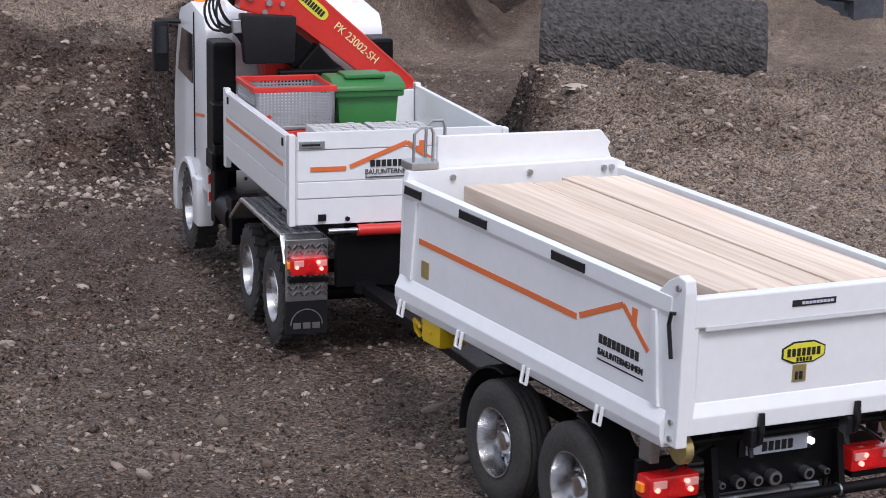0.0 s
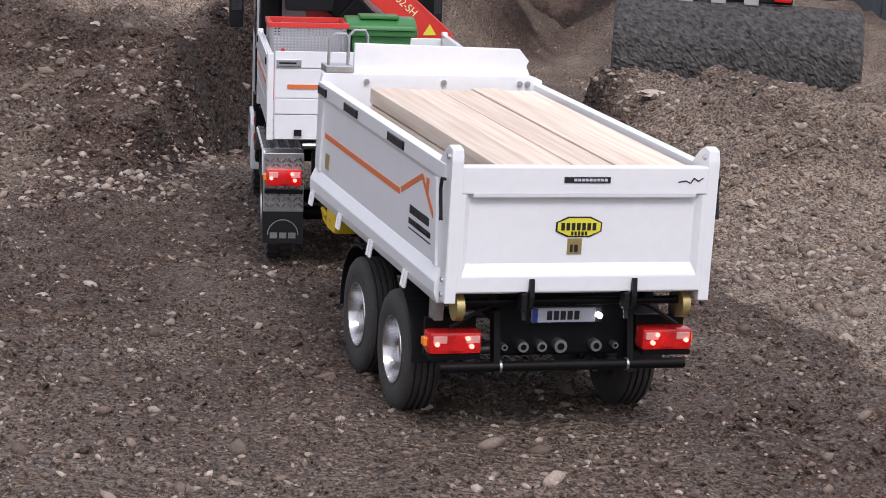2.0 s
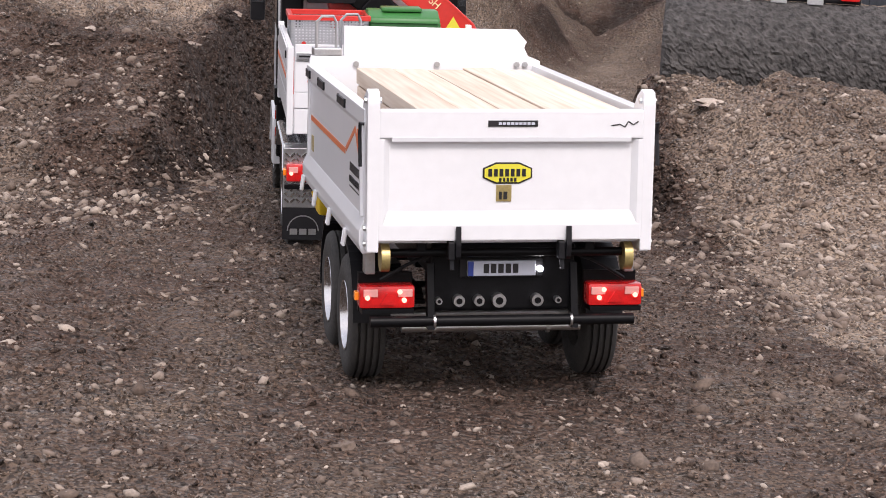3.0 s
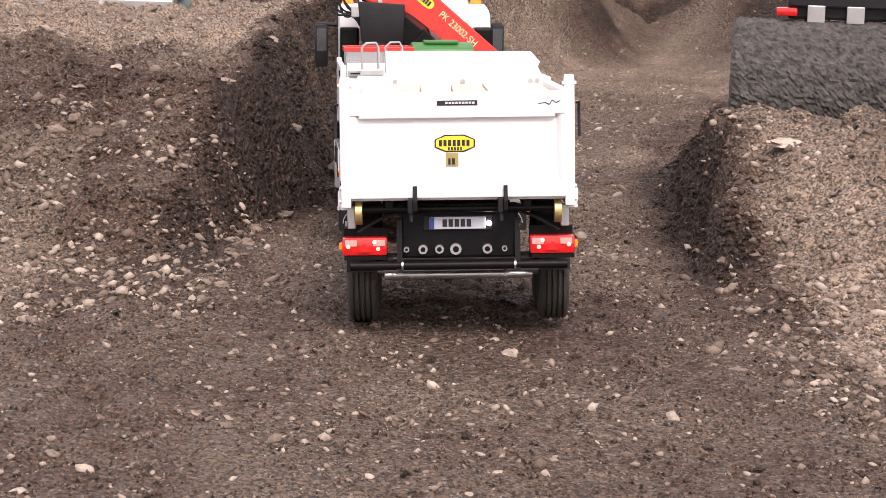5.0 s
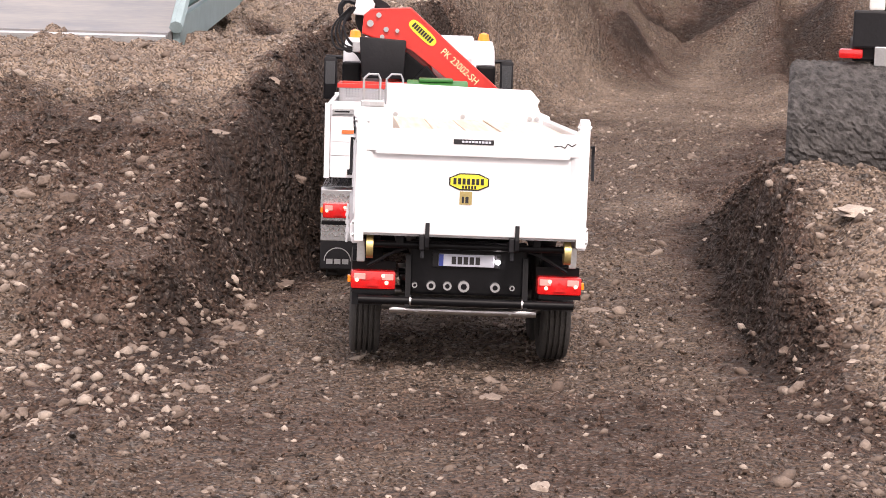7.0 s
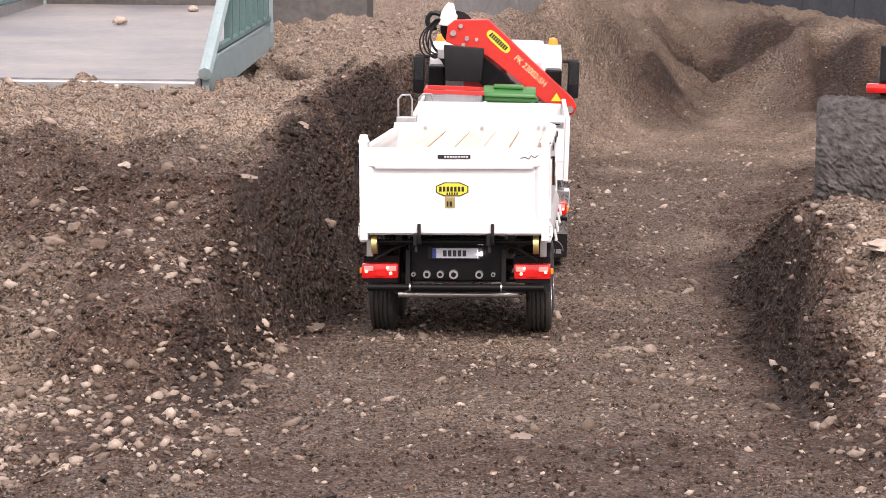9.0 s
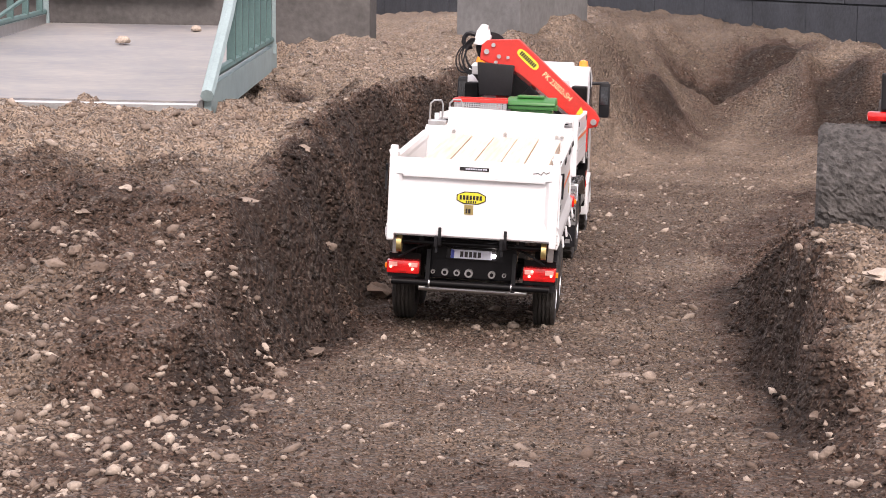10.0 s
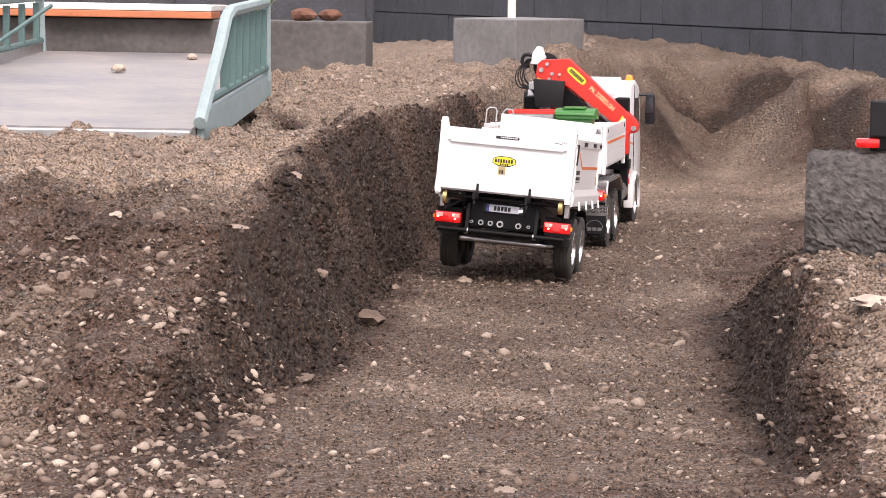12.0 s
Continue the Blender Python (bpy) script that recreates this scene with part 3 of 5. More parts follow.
def build_planters():
    low = part("planter_wall", box(-1.6, -0.258, 5.15, 5.35, 0.0, 0.307, 0.004), CONCRETE)
    tagged(low, "low weathered concrete planter wall with streaks", "planter wall")
    rim = part("rim", box(-1.6, -0.545, 5.12, 5.25, 0.309, 0.322, 0.002), ORANGE_RIM, low, "faded orange edge board")
    part("cap", box(-1.6, -0.545, 5.12, 5.36, 0.3225, 0.334, 0.002), WHITE_RIM, low, "white board on the edge")
    corner = part("corner_block", prism([(-0.098, 5.2), (0.02, 5.05), (0.155, 5.4), (0.02, 5.6)], "z", 0.0, 0.318, 0.003), CONCRETE_PALE)
    tagged(corner, "pale concrete corner block of a planter", "planter")
    pole = part("pole", rod((0.012, 5.32, 0.318), (0.012, 5.32, 0.75), 0.008, 12), WHITE_RIM, smooth=True)
    tagged(pole, "white round pole standing on the concrete block", "pole")
    tuft = empty("grass_tuft", "yellow-green tuft of grass on the planter", "plant")
    tuft.location = (-0.462, 5.24, 0.307)
    rng = random.Random(2)
    for k in range(26):
        ang, lean = rng.random() * 6.28, rng.uniform(0.005, 0.03)
        h = rng.uniform(0.03, 0.06)
        dx, dy = math.cos(ang), math.sin(ang)
        bm = bmesh.new()
        pts = []
        for s in (0, 0.4, 0.75, 1.0):
            c = Vector((dx * (0.006 + lean * s * s), dy * (0.006 + lean * s * s), h * s * (1 - 0.15 * s)))
            wv = Vector((-dy, dx, 0)) * 0.0026 * (1 - s * 0.95)
            pts.append((bm.verts.new(c - wv), bm.verts.new(c + wv)))
        for p, q in zip(pts, pts[1:]):
            bm.faces.new((p[0], p[1], q[1], q[0]))
        part("leaf", bm, GRASS, tuft)
    for x, w in ((-0.385, 0.05), (-0.335, 0.045)):
        s = part("rusty_stone", rock_mesh(31 + int(x * -100), w / 2, (1.0, 0.8, 0.55)), RUST, at=pose(x, 5.25, 0.318))
        tagged(s, "rust-brown stone lying on the planter wall", "stone", "stones on the planter")


def rock_mesh(seed, r, squash=(1, 1, 0.6), sub=2, rough=0.3):
    bm = bmesh.new()
    bmesh.ops.create_icosphere(bm, subdivisions=sub, radius=1)
    for v in bm.verts:
        d = v.co.normalized()
        k = 1 + rough * noise.noise(d * 1.3 + Vector((seed * 3.7, 0, 0))) + 0.35 * rough * noise.noise(d * 3.5 + Vector((0, seed * 2.1, 0))) + 0.12 * rough * noise.noise(d * 9 + Vector((seed, 0, 0)))
        v.co = Vector((d.x * squash[0], d.y * squash[1], d.z * squash[2])) * r * k
        v.co.z = max(v.co.z, -0.45 * r)
    return bm


def build_ramp():
    ramp = empty("ramp_bridge", "steel ramp bridge with blue-green railings, wet and dusty", "bridge")
    ramp.location = (0, 0, 0)
    def deck_z(y):
        return 0.202 + (y - 3.62) * 0.03

    bm = prism([(-1.05, 3.62), (-0.372, 3.62), (-0.372, 4.45), (-0.5, 5.08), (-1.05, 5.08)], "z", -0.012, 0.0)
    for v in bm.verts:
        v.co.z += deck_z(v.co.y) - (0.006 if v.co.y < 3.63 else 0)
    part("deck", bm, DECK, ramp)
    part("front_lip", box(-1.05, -0.372, 3.606, 3.619, 0.168, 0.194, 0.002), STEEL, ramp)
    part("edge_beam", prism([(3.66, 0.17), (4.45, 0.20), (4.45, 0.236), (3.66, 0.212)], "x", -0.371, -0.362), RAIL_PALE, ramp)
    part("kerb", prism([(4.0, 0.205), (5.05, 0.236), (5.05, 0.262), (4.0, 0.228)], "x", -0.86, -0.845), STEEL, ramp, "grey steel kerb")
    for x, y0, y1 in ((-0.366, 3.65, 4.38), (-0.853, 4.05, 5.06)):
        b0, b1 = deck_z(y0), deck_z(y1)
        rail = part("railing", tube([(x, y0, b0 - 0.002), (x, y0 + 0.19, 0.29), (x, y0 + 0.25, 0.325), (x, y0 + 0.30, 0.335), (x, y1, 0.345), (x, y1 + 0.02, b1)], 0.0085, 8), RAIL_PALE, ramp, smooth=True)
        part("lower_rail", rod((x, y0 + 0.06, b0 + 0.022), (x, y1 + 0.01, b1 + 0.02), 0.006, 8), RAIL_GREEN, rail)
        for k in range(7):
            y = y0 + 0.24 + k * (y1 - y0 - 0.27) / 6
            part("baluster", box(x - 0.0055, x + 0.0055, y - 0.004, y + 0.004, deck_z(y) + 0.02, 0.322 + 0.012 * k / 6), RAIL_GREEN, rail)
    part("brace", rod((-0.86, 4.45, 0.228), (-0.80, 4.9, 0.33), 0.004, 6), RAIL_GREEN, ramp)
    for k, (x, y, r) in enumerate(((-0.62, 4.55, 0.012), (-0.78, 4.15, 0.007), (-0.55, 4.9, 0.01))):
        s = part("loose_stone", rock_mesh(80 + k, r), STONE, at=pose(x, y, deck_z(y) + r * 0.4))
        tagged(s, "small brown stone lying on the ramp deck", "stone", "stones on the ramp")


def build_drum():
    """A short thick concrete roller lying on the right-hand bank, with a machine behind it."""
    drum = empty("concrete_roller", "coarse dark grey concrete roller lying on the bank", "roller")
    drum.matrix_basis = pose(0.284, 3.0, 0.156, 0, 0, -8)
    bm = bmesh.new()
    n, m = 150, 110
    rings = []
    for j in range(m + 1):
        x = 0.302 * j / m
        e = min(x, 0.302 - x)
        r0 = 0.068 - 0.006 * max(0, 1 - e / 0.006) ** 2
        ring = []
        for k in range(n):
            a = 2 * math.pi * k / n
            r = r0 + 0.0030 * noise.noise((x * 300, math.cos(a) * 21, math.sin(a) * 21)) + 0.001 * noise.noise((x * 60, math.cos(a) * 5, math.sin(a) * 5))
            ring.append(bm.verts.new((x, math.cos(a) * r, math.sin(a) * r)))
        rings.append(ring)
    for p, q in zip(rings, rings[1:]):
        for k in range(n):
            bm.faces.new((p[k], p[(k + 1) % n], q[(k + 1) % n], q[k]))
    part("drum", bm, ROUGH_DRUM, drum, smooth=False)
    for x in (0.001, 0.299):
        part("end_face", lathe([(x, 0.0), (x, 0.0625), (x + 0.002, 0.0625), (x + 0.002, 0.0)], 40, close=False), CONCRETE, drum, "smoother concrete end face")
    mach = empty("site_machine", "black and red model machine with a white mast behind the roller", "machine")
    mach.matrix_basis = pose(0.342, 3.015, 0.2225, 0, 0, -8)
    part("undercarriage", box(0.0, 0.16, -0.03, 0.05, 0.003, 0.022, 0.003), PLASTIC, mach)
    part("frame", box(0.0, 0.148, -0.038, -0.03, 0.016, 0.05, 0.002), PLASTIC, mach)
    for x in (-0.012, 0.136):
        part("lamp", box(x, x + 0.022, -0.04, -0.026, 0.006, 0.015, 0.003), LAMP_RED, mach, "red lamp", smooth=True)
    for x in (0.02, 0.06, 0.10):
        part("bracket", box(x, x + 0.018, -0.041, -0.036, 0.0, 0.018, 0.001), STEEL, mach)
    part("cabin", box(0.02, 0.14, 0.0, 0.1, 0.022, 0.16, 0.006), PLASTIC, mach)
    part("mast", box(0.014, 0.028, -0.028, -0.016, 0.05, 0.22, 0.002), WHITE_RIM, mach, "white upright mast")


build_block_wall()
build_planters()
build_ramp()
build_drum()

# ---- vehicles: shared parts ----
R_TYRE = 0.0388


def wheel(parent, x, y, side, lug=False):
    """A wheel on its hub; side: -1 left, 1 right. It turns about its own x axis."""
    hub = empty_part("wheel", parent, pose(x, y, R_TYRE))
    w, R = 0.0112, R_TYRE
    prof = [(-w * 0.9, 0.0215), (-w - 0.0004, 0.0265), (-w - 0.0002, 0.032), (-w * 0.93, R - 0.0024), (-w * 0.8, R - 0.0008)]
    if not lug:
        for g in (-0.55, -0.18, 0.18, 0.55):
            prof += [(w * (g - 0.07), R), (w * (g - 0.05), R - 0.0018), (w * (g + 0.05), R - 0.0018), (w * (g + 0.07), R)]
    else:
        prof += [(-w * 0.5, R - 0.0022), (w * 0.5, R - 0.0022)]
    prof += [(w * 0.8, R - 0.0008), (w * 0.93, R - 0.0024), (w + 0.0002, 0.032), (w + 0.0004, 0.0265), (w * 0.9, 0.0215), (w * 0.5, 0.0205), (-w * 0.5, 0.0205)]
    bm = lathe(prof, 44)
    if lug:
        for k in range(22):
            for s in (-1, 1):
                a = 2 * math.pi * (k + 0.25 * s) / 22
                box(s * w * 0.12 if s > 0 else -w * 0.95, w * 0.95 if s > 0 else -w * 0.12, -0.0032, 0.0032, R - 0.0035, R, bm=bm,
                    m=Matrix.Rotation(a, 4, "X") @ Matrix.Rotation(0.25 * s, 4, "Z"))
    part("tyre", bm, RUBBER, hub, smooth=True)
    s = side
    rim = [(s * w * 0.9, 0.0222), (s * w * 1.0, 0.0218), (s * w * 0.98, 0.0208), (s * w * 0.6, 0.0198), (s * w * 0.1, 0.0188), (-s * w * 0.35, 0.0176), (-s * w * 0.3, 0.0168), (-s * w * 0.05, 0.0105), (s * w * 0.12, 0.0085),
           (s * w * 0.35, 0.0078), (s * w * 0.5, 0.0062), (s * w * 0.55, 0.0004), (-s * w * 0.5, 0.0004), (-s * w * 0.5, 0.0205), (s * w * 0.3, 0.0208)]
    rm = part("rim", lathe(rim, 36), CHROME, hub, "polished aluminium rim", smooth=True)
    bm = bmesh.new()
    for k in range(10):
        a = 2 * math.pi * k / 10
        c, q = math.cos(a) * 0.0122, math.sin(a) * 0.0122
        rod((-s * w * 0.25, c, q), (s * w * 0.1, c, q), 0.0012, 6, bm)
    part("nuts", bm, STEEL, rm)
    # solid black discs stand for the shade inside the vent holes
    bm = bmesh.new()
    for k in range(10):
        a = 2 * math.pi * (k + 0.5) / 10
        c, q = math.cos(a) * 0.0148, math.sin(a) * 0.0148
        rod((-s * w * 0.3, c, q), (-s * w * 0.16, c, q), 0.0019, 8, bm)
    part("vent_hole_darks", bm, INK, rm)
    return hub


def empty_part(name, parent, m):
    ob = new(name)
    ob.empty_display_size = 0.01
    ob.parent = parent
    ob.matrix_basis = m
    return ob


def lamp_cluster(parent, x, y, z, w, h, flip=1):
    base = part("tail_lamp", box(x - w / 2, x + w / 2, y - 0.008, y + 0.006, z - h / 2, z + h / 2, 0.0022), LAMP_RED, parent, "red lit tail lamp", smooth=True)
    for k, (cx, mt) in enumerate(((-0.3, LAMP_CLEAR), (0.32, LAMP_CLEAR))):
        part("clear_lens", box(x + cx * w * flip - w * 0.13, x + cx * w * flip + w * 0.13, y - 0.0092, y - 0.007, z + h * 0.02, z + h * 0.36, 0.0006), mt, base)
    part("triangle_reflector", prism([(x - w * 0.13, z - h * 0.3), (x + w * 0.13, z - h * 0.3), (x, z + h * 0.22)], "y", y - 0.0094, y - 0.0075), LAMP_RED, base)
    for cx, cz in ((-0.36, 0.0), (0.22, 0.25), (0.3, -0.12)):
        part("bulb", rod((x + cx * w * flip, y - 0.0098, z + cz * h), (x + cx * w * flip, y - 0.008, z + cz * h), h * 0.11, 10), LAMP_HOT, base)
    part("side_marker", box(x - flip * (w / 2 + 0.001) - 0.0012, x - flip * (w / 2 + 0.001) + 0.0012, y - 0.003, y + 0.003, z - 0.0025, z + 0.0025, 0.0005), AMBER, parent, "amber side marker")
    return base


def logo_roof(parent, face, a0, b0, k, sign, at):
    """Stripe that rises to a gable roof with a chimney. a runs along the panel, b is up."""
    line = [(a0, b0), (a0 + k * 0.045 , b0 + 0.0175), (a0 + k * 0.072, b0 - 0.002)]
    part("roof_mark", band(line, 0.0034, plane=face, at=at, sign=sign), ORANGE, parent, "orange roof mark")
    part("chimney_mark", band([(a0 + k * 0.057, b0 + 0.008), (a0 + k * 0.057, b0 + 0.0185)], 0.005, plane=face, at=at, sign=sign * 1.4), ORANGE, parent)


# ---- trailer: own frame has y ahead, z up, origin on the ground under the tailgate ----
def build_trailer():
    t = empty("tipper_trailer", "white tandem tipper trailer with orange stripe, loaded with planks", "trailer")
    W, L, Z0, Z1 = 0.0835, 0.330, 0.103, 0.1768
    # load bed
    part("bed_floor", box(-W + 0.004, W - 0.004, 0.006, L - 0.004, Z0 - 0.003, Z0 + 0.003), GREY_PLATE, t)
    for s in (-1, 1):
        x = s * W
        side = part("side_wall", prism([(x, Z0 + 0.004), (x, Z1 - 0.012), (x + s * 0.0012, Z1 - 0.009), (x + s * 0.0012, Z1), (x - s * 0.006, Z1), (x - s * 0.006, Z1 - 0.006), (x - s * 0.0035, Z1 - 0.012), (x - s * 0.0035, Z0 + 0.004)], "y", 0.012, L - 0.002, 0.0005), WHITE, t, "white side wall")
        part("lower_rail", prism([(x - s * 0.004, Z0 - 0.010), (x + s * 0.0015, Z0 - 0.010), (x + s * 0.0035, Z0 - 0.004), (x + s * 0.0035, Z0 + 0.003), (x, Z0 + 0.011), (x - s * 0.004, Z0 + 0.011)], "y", 0.012, L + 0.001, 0.0007), WHITE, side)
        for y, lean in ((0.022, 0.006), (L - 0.014, -0.006)):
            part("stiffener", prism([(y - 0.003, Z0 + 0.011), (y + 0.003, Z0 + 0.011), (y + lean + 0.002, Z1 - 0.011), (y + lean - 0.002, Z1 - 0.011)], "x", x, x + s * 0.0018), WHITE, side)
        for y in (0.072, 0.155, 0.238, 0.318):
            part("hinge_loop", tube([(x + s * 0.004, y - 0.003, Z0 - 0.004), (x + s * 0.0055, y - 0.003, Z0 - 0.014), (x + s * 0.0055, y + 0.003, Z0 - 0.014), (x + s * 0.004, y + 0.003, Z0 - 0.004)], 0.0012, 6), WHITE, side)
        for y, ln in ((0.1, 0.036), (0.215, 0.034), (0.302, 0.022)):
            part("marker_strip", box(x + s * 0.0012, x + s * 0.0022, y, y + ln, Z1 - 0.0078, Z1 - 0.0028, 0.0003), PLASTIC, side, "black strip lamp")
        part("stripe", band([(0.305, Z0 + 0.0385), (0.108, Z0 + 0.0385)], 0.0038, plane="x", at=x, sign=s * 1.0), ORANGE, side, "orange stripe")
        logo_roof(side, "x", 0.105, Z0 + 0.04, -1, s, x)
        part("name_bars", bars(0.083, Z0 + 0.0325, [-0.0036] * 9, 0.0052, -0.0011, "x", x, s), INK, side, "black name shown as bars")
        ang = Matrix(((0, 0, 1, 0), (1, 0, 0, 0), (0, 1, 0, 0), (0, 0, 0, 1))) if s > 0 else Matrix(((0, 0, -1, 0), (-1, 0, 0, 0), (0, 1, 0, 0), (0, 0, 0, 1)))
        lettering("BAUUNTERNEHMEN", 0.0055, INK, side, Matrix.Translation((x + s * 0.0004, 0.06, Z0 + 0.025)) @ ang, 0.046)
        part("underline", band([(0.084, Z0 + 0.0205), (0.036, Z0 + 0.0205)], 0.0008, plane="x", at=x, sign=s), INK, side)
        part("small_sticker", box(min(x, x + s * 0.0005), max(x, x + s * 0.0005), 0.29, 0.3, Z0 + 0.016, Z0 + 0.027), GOLD, side, "small brown sticker")
        # rear corner post with hooked head
        post = part("corner_post", prism([(0.0, Z0 - 0.0075), (0.012, Z0 - 0.0075), (0.012, Z1 - 0.01), (0.026, Z1), (0.017, Z1 + 0.008), (0.008, Z1 + 0.0125), (0.001, Z1 + 0.011), (0.0, Z1 + 0.004)], "x", x - s * 0.0065, x + s * 0.0005, 0.0009), WHITE, t, "white corner post")
        part("latch_handle", tube([(x + s * 0.0018, 0.007, Z1 - 0.008), (x + s * 0.004, 0.007, Z1 - 0.007), (x + s * 0.004, 0.009, Z1 - 0.014), (x + s * 0.004, 0.005, Z1 - 0.032)], 0.0012, 6), PLASTIC, post, "black latch handle")
        for z in (Z0 - 0.003, Z0 + 0.006):
            part("bolt", rod((x, 0.006, z), (x + s * 0.0018, 0.006, z), 0.0017, 8), STEEL, post)
        part("pivot_pin", rod((x - s * 0.008, 0.006, Z1 + 0.006), (x + s * 0.002, 0.006, Z1 + 0.006), 0.0018, 8), STEEL, post)
        part("pivot_plate", rod((x - s * 0.014, 0.012, Z0 - 0.012), (x - s * 0.009, 0.012, Z0 - 0.012), 0.0085, 20), GOLD, t, "brass-coloured round pivot plate", smooth=True)
    # front wall with raised headboard and ladder
    front = part("front_wall", prism([(-W, Z0 - 0.008), (W, Z0 - 0.008), (W, Z1 + 0.003), (0.076, Z1 + 0.006), (-0.082, Z1 + 0.006), (-W, Z1 - 0.002)], "y", L - 0.004, L + 0.002, 0.0006), WHITE, t, "white front wall")
    part("headboard", prism([(-0.058, Z1 + 0.004), (0.077, Z1 + 0.004), (0.072, Z1 + 0.012), (0.075, Z1 + 0.016), (0.067, Z1 + 0.025), (-0.058, Z1 + 0.027)], "y", L + 0.0025, L + 0.0055, 0.0007), WHITE, front)
    for x in (-0.05, 0.008, 0.066, 0.072):
        part("bolt", rod((x, L - 0.006, Z1 + 0.0005), (x, L - 0.003, Z1 + 0.0005), 0.0021, 10), STEEL, front)
    part("ladder_step", box(-0.08, -0.06, L - 0.004, L + 0.012, Z1 + 0.006, Z1 + 0.0115, 0.0008), STEEL, front)
    for y0, y1 in ((L - 0.002, L - 0.002), (L + 0.02, L + 0.02)):
        part("ladder_hoop", tube([(-0.078 + (y0 > L) * 0.02, y0, Z1 + 0.008), (-0.078 + (y0 > L) * 0.02, y0, Z1 + 0.03), (-0.074 + (y0 > L) * 0.02, y0, Z1 + 0.034), (-0.066 + (y0 > L) * 0.02, y0, Z1 + 0.034), (-0.064 + (y0 > L) * 0.02, y0, Z1 + 0.03), (-0.064 + (y0 > L) * 0.02, y0, Z1 + 0.008)], 0.0011, 8), STEEL, front, smooth=True)
    # tailgate: frame proud of a sunk panel
    gate = part("tailgate", box(-0.0775, 0.0775, 0.0035, 0.0075, Z0 + 0.0085, Z1 + 0.0005), WHITE, t, "white tailgate")
    part("top_rail", box(-0.0775, 0.0775, 0.0, 0.008, Z1 - 0.0155, Z1 + 0.001, 0.0011), WHITE, gate)
    part("bottom_rail", prism([(0.0, Z0 - 0.001), (0.008, Z0 - 0.001), (0.008, Z0 + 0.016), (0.0032, Z0 + 0.016), (0.0, Z0 + 0.0085)], "x", -0.0775, 0.0775, 0.0008), WHITE, gate)
    for s in (-1, 1):
        part("end_rail", prism([(s * 0.0775, 0.0), (s * 0.0745, 0.0), (s * 0.071, 0.0036), (s * 0.0775, 0.0036)], "z", Z0 + 0.0086, Z1 - 0.0157), WHITE, gate)
    # grey strip on the white rail: the groove's shade put in as colour
    part("groove_shade", box(-0.070, 0.070, -0.0004, 0.0008, Z1 - 0.0172, Z1 - 0.0148), GREY_PLATE, gate)
    part("maker_strip", box(-0.0145, 0.0145, -0.0006, 0.0002, Z1 - 0.0085, Z1 - 0.005), INK, gate, "black maker's strip")
    part("strip_bars", bars(-0.0085, Z1 - 0.0067, [0.0018] * 9, 0.0015, 0.0006, "y", -0.0006, -1), PLATE, gate)
    part("scribble", band([(0.058, Z1 - 0.008), (0.063, Z1 - 0.0072), (0.066, Z1 - 0.0088), (0.068, Z1 - 0.0055), (0.071, Z1 - 0.0075), (0.074, Z1 - 0.0055)], 0.0007, plane="y", at=0.0, sign=-1), INK, gate, "black scribbled mark")
    hexa = [(-0.0145, 0.0), (-0.0145, 0.0028), (-0.007, 0.0062), (0.007, 0.0062), (0.0145, 0.0028), (0.0145, -0.0028), (0.007, -0.0062), (-0.007, -0.0062), (-0.0145, -0.0028)]
    cz = Z0 + 0.038
    badge = part("badge", prism([(x - 0.002, cz + z) for x, z in hexa], "y", 0.003, 0.0035), INK, gate, "black and yellow maker's badge")
    part("badge_field", prism([(x * 0.93 - 0.002, cz + z * 0.85) for x, z in hexa], "y", 0.0026, 0.003), CREAM, badge)
    part("badge_bars", bars(-0.0134, cz + 0.0003, [0.0022] * 7, 0.0044, 0.0011, "y", 0.0026, -1), INK, badge)
    part("badge_lines", bars(-0.007, cz - 0.0038, [0.0014] * 5, 0.0022, 0.0008, "y", 0.0026, -1), INK, badge)
    stick = part("sticker", box(-0.0085, 0.0005, 0.0029, 0.0035, Z0 + 0.0215, Z0 + 0.031), GOLD, gate, "brown picture sticker")
    part("sticker_bars", bars(-0.0068, Z0 + 0.025, [0.0016, 0.0022], 0.0045, 0.001, "y", 0.0029, -1), INK, stick)
    for x in (-0.031, 0.034):
        hk = part("gate_hook", prism([(0.0, Z0 - 0.012), (0.006, Z0 - 0.012), (0.006, Z0 - 0.006), (-0.001, Z0 - 0.004), (-0.001, Z0 + 0.0075), (-0.0035, Z0 + 0.008), (-0.0045, Z0 - 0.003), (-0.003, Z0 - 0.01)], "x", x - 0.0015, x + 0.0015, 0.0004), PLASTIC, t, "black tailgate hook")
        part("hook_block", box(x - 0.0055, x - 0.0016, -0.002, 0.006, Z0 - 0.012, Z0 - 0.0015, 0.0008), PLASTIC, hk)
        part("hook_foot", rod((x - 0.003, 0.0, Z0 - 0.018), (x - 0.003, 0.003, Z0 - 0.01), 0.0014, 6), PLASTIC, hk)
    # chassis
    part("rear_crossmember", box(-0.042, 0.044, 0.025, 0.033, 0.056, 0.096, 0.002), BLACK, t, "black rear cross-member")
    part("hinge_shaft", rod((-0.07, 0.014, 0.093), (0.07, 0.014, 0.093), 0.0026, 10), BLACK, t, smooth=True)
    for s in (-1, 1):
        part("chassis_rail", box(s * 0.034 - 0.004, s * 0.034 + 0.004, 0.03, 0.335, 0.072, 0.098, 0.001), BLACK, t)
        part("tipper_subframe", box(s * 0.05 - 0.003, s * 0.05 + 0.003, 0.012, 0.325, 0.093, 0.1015, 0.001), BLACK, t)
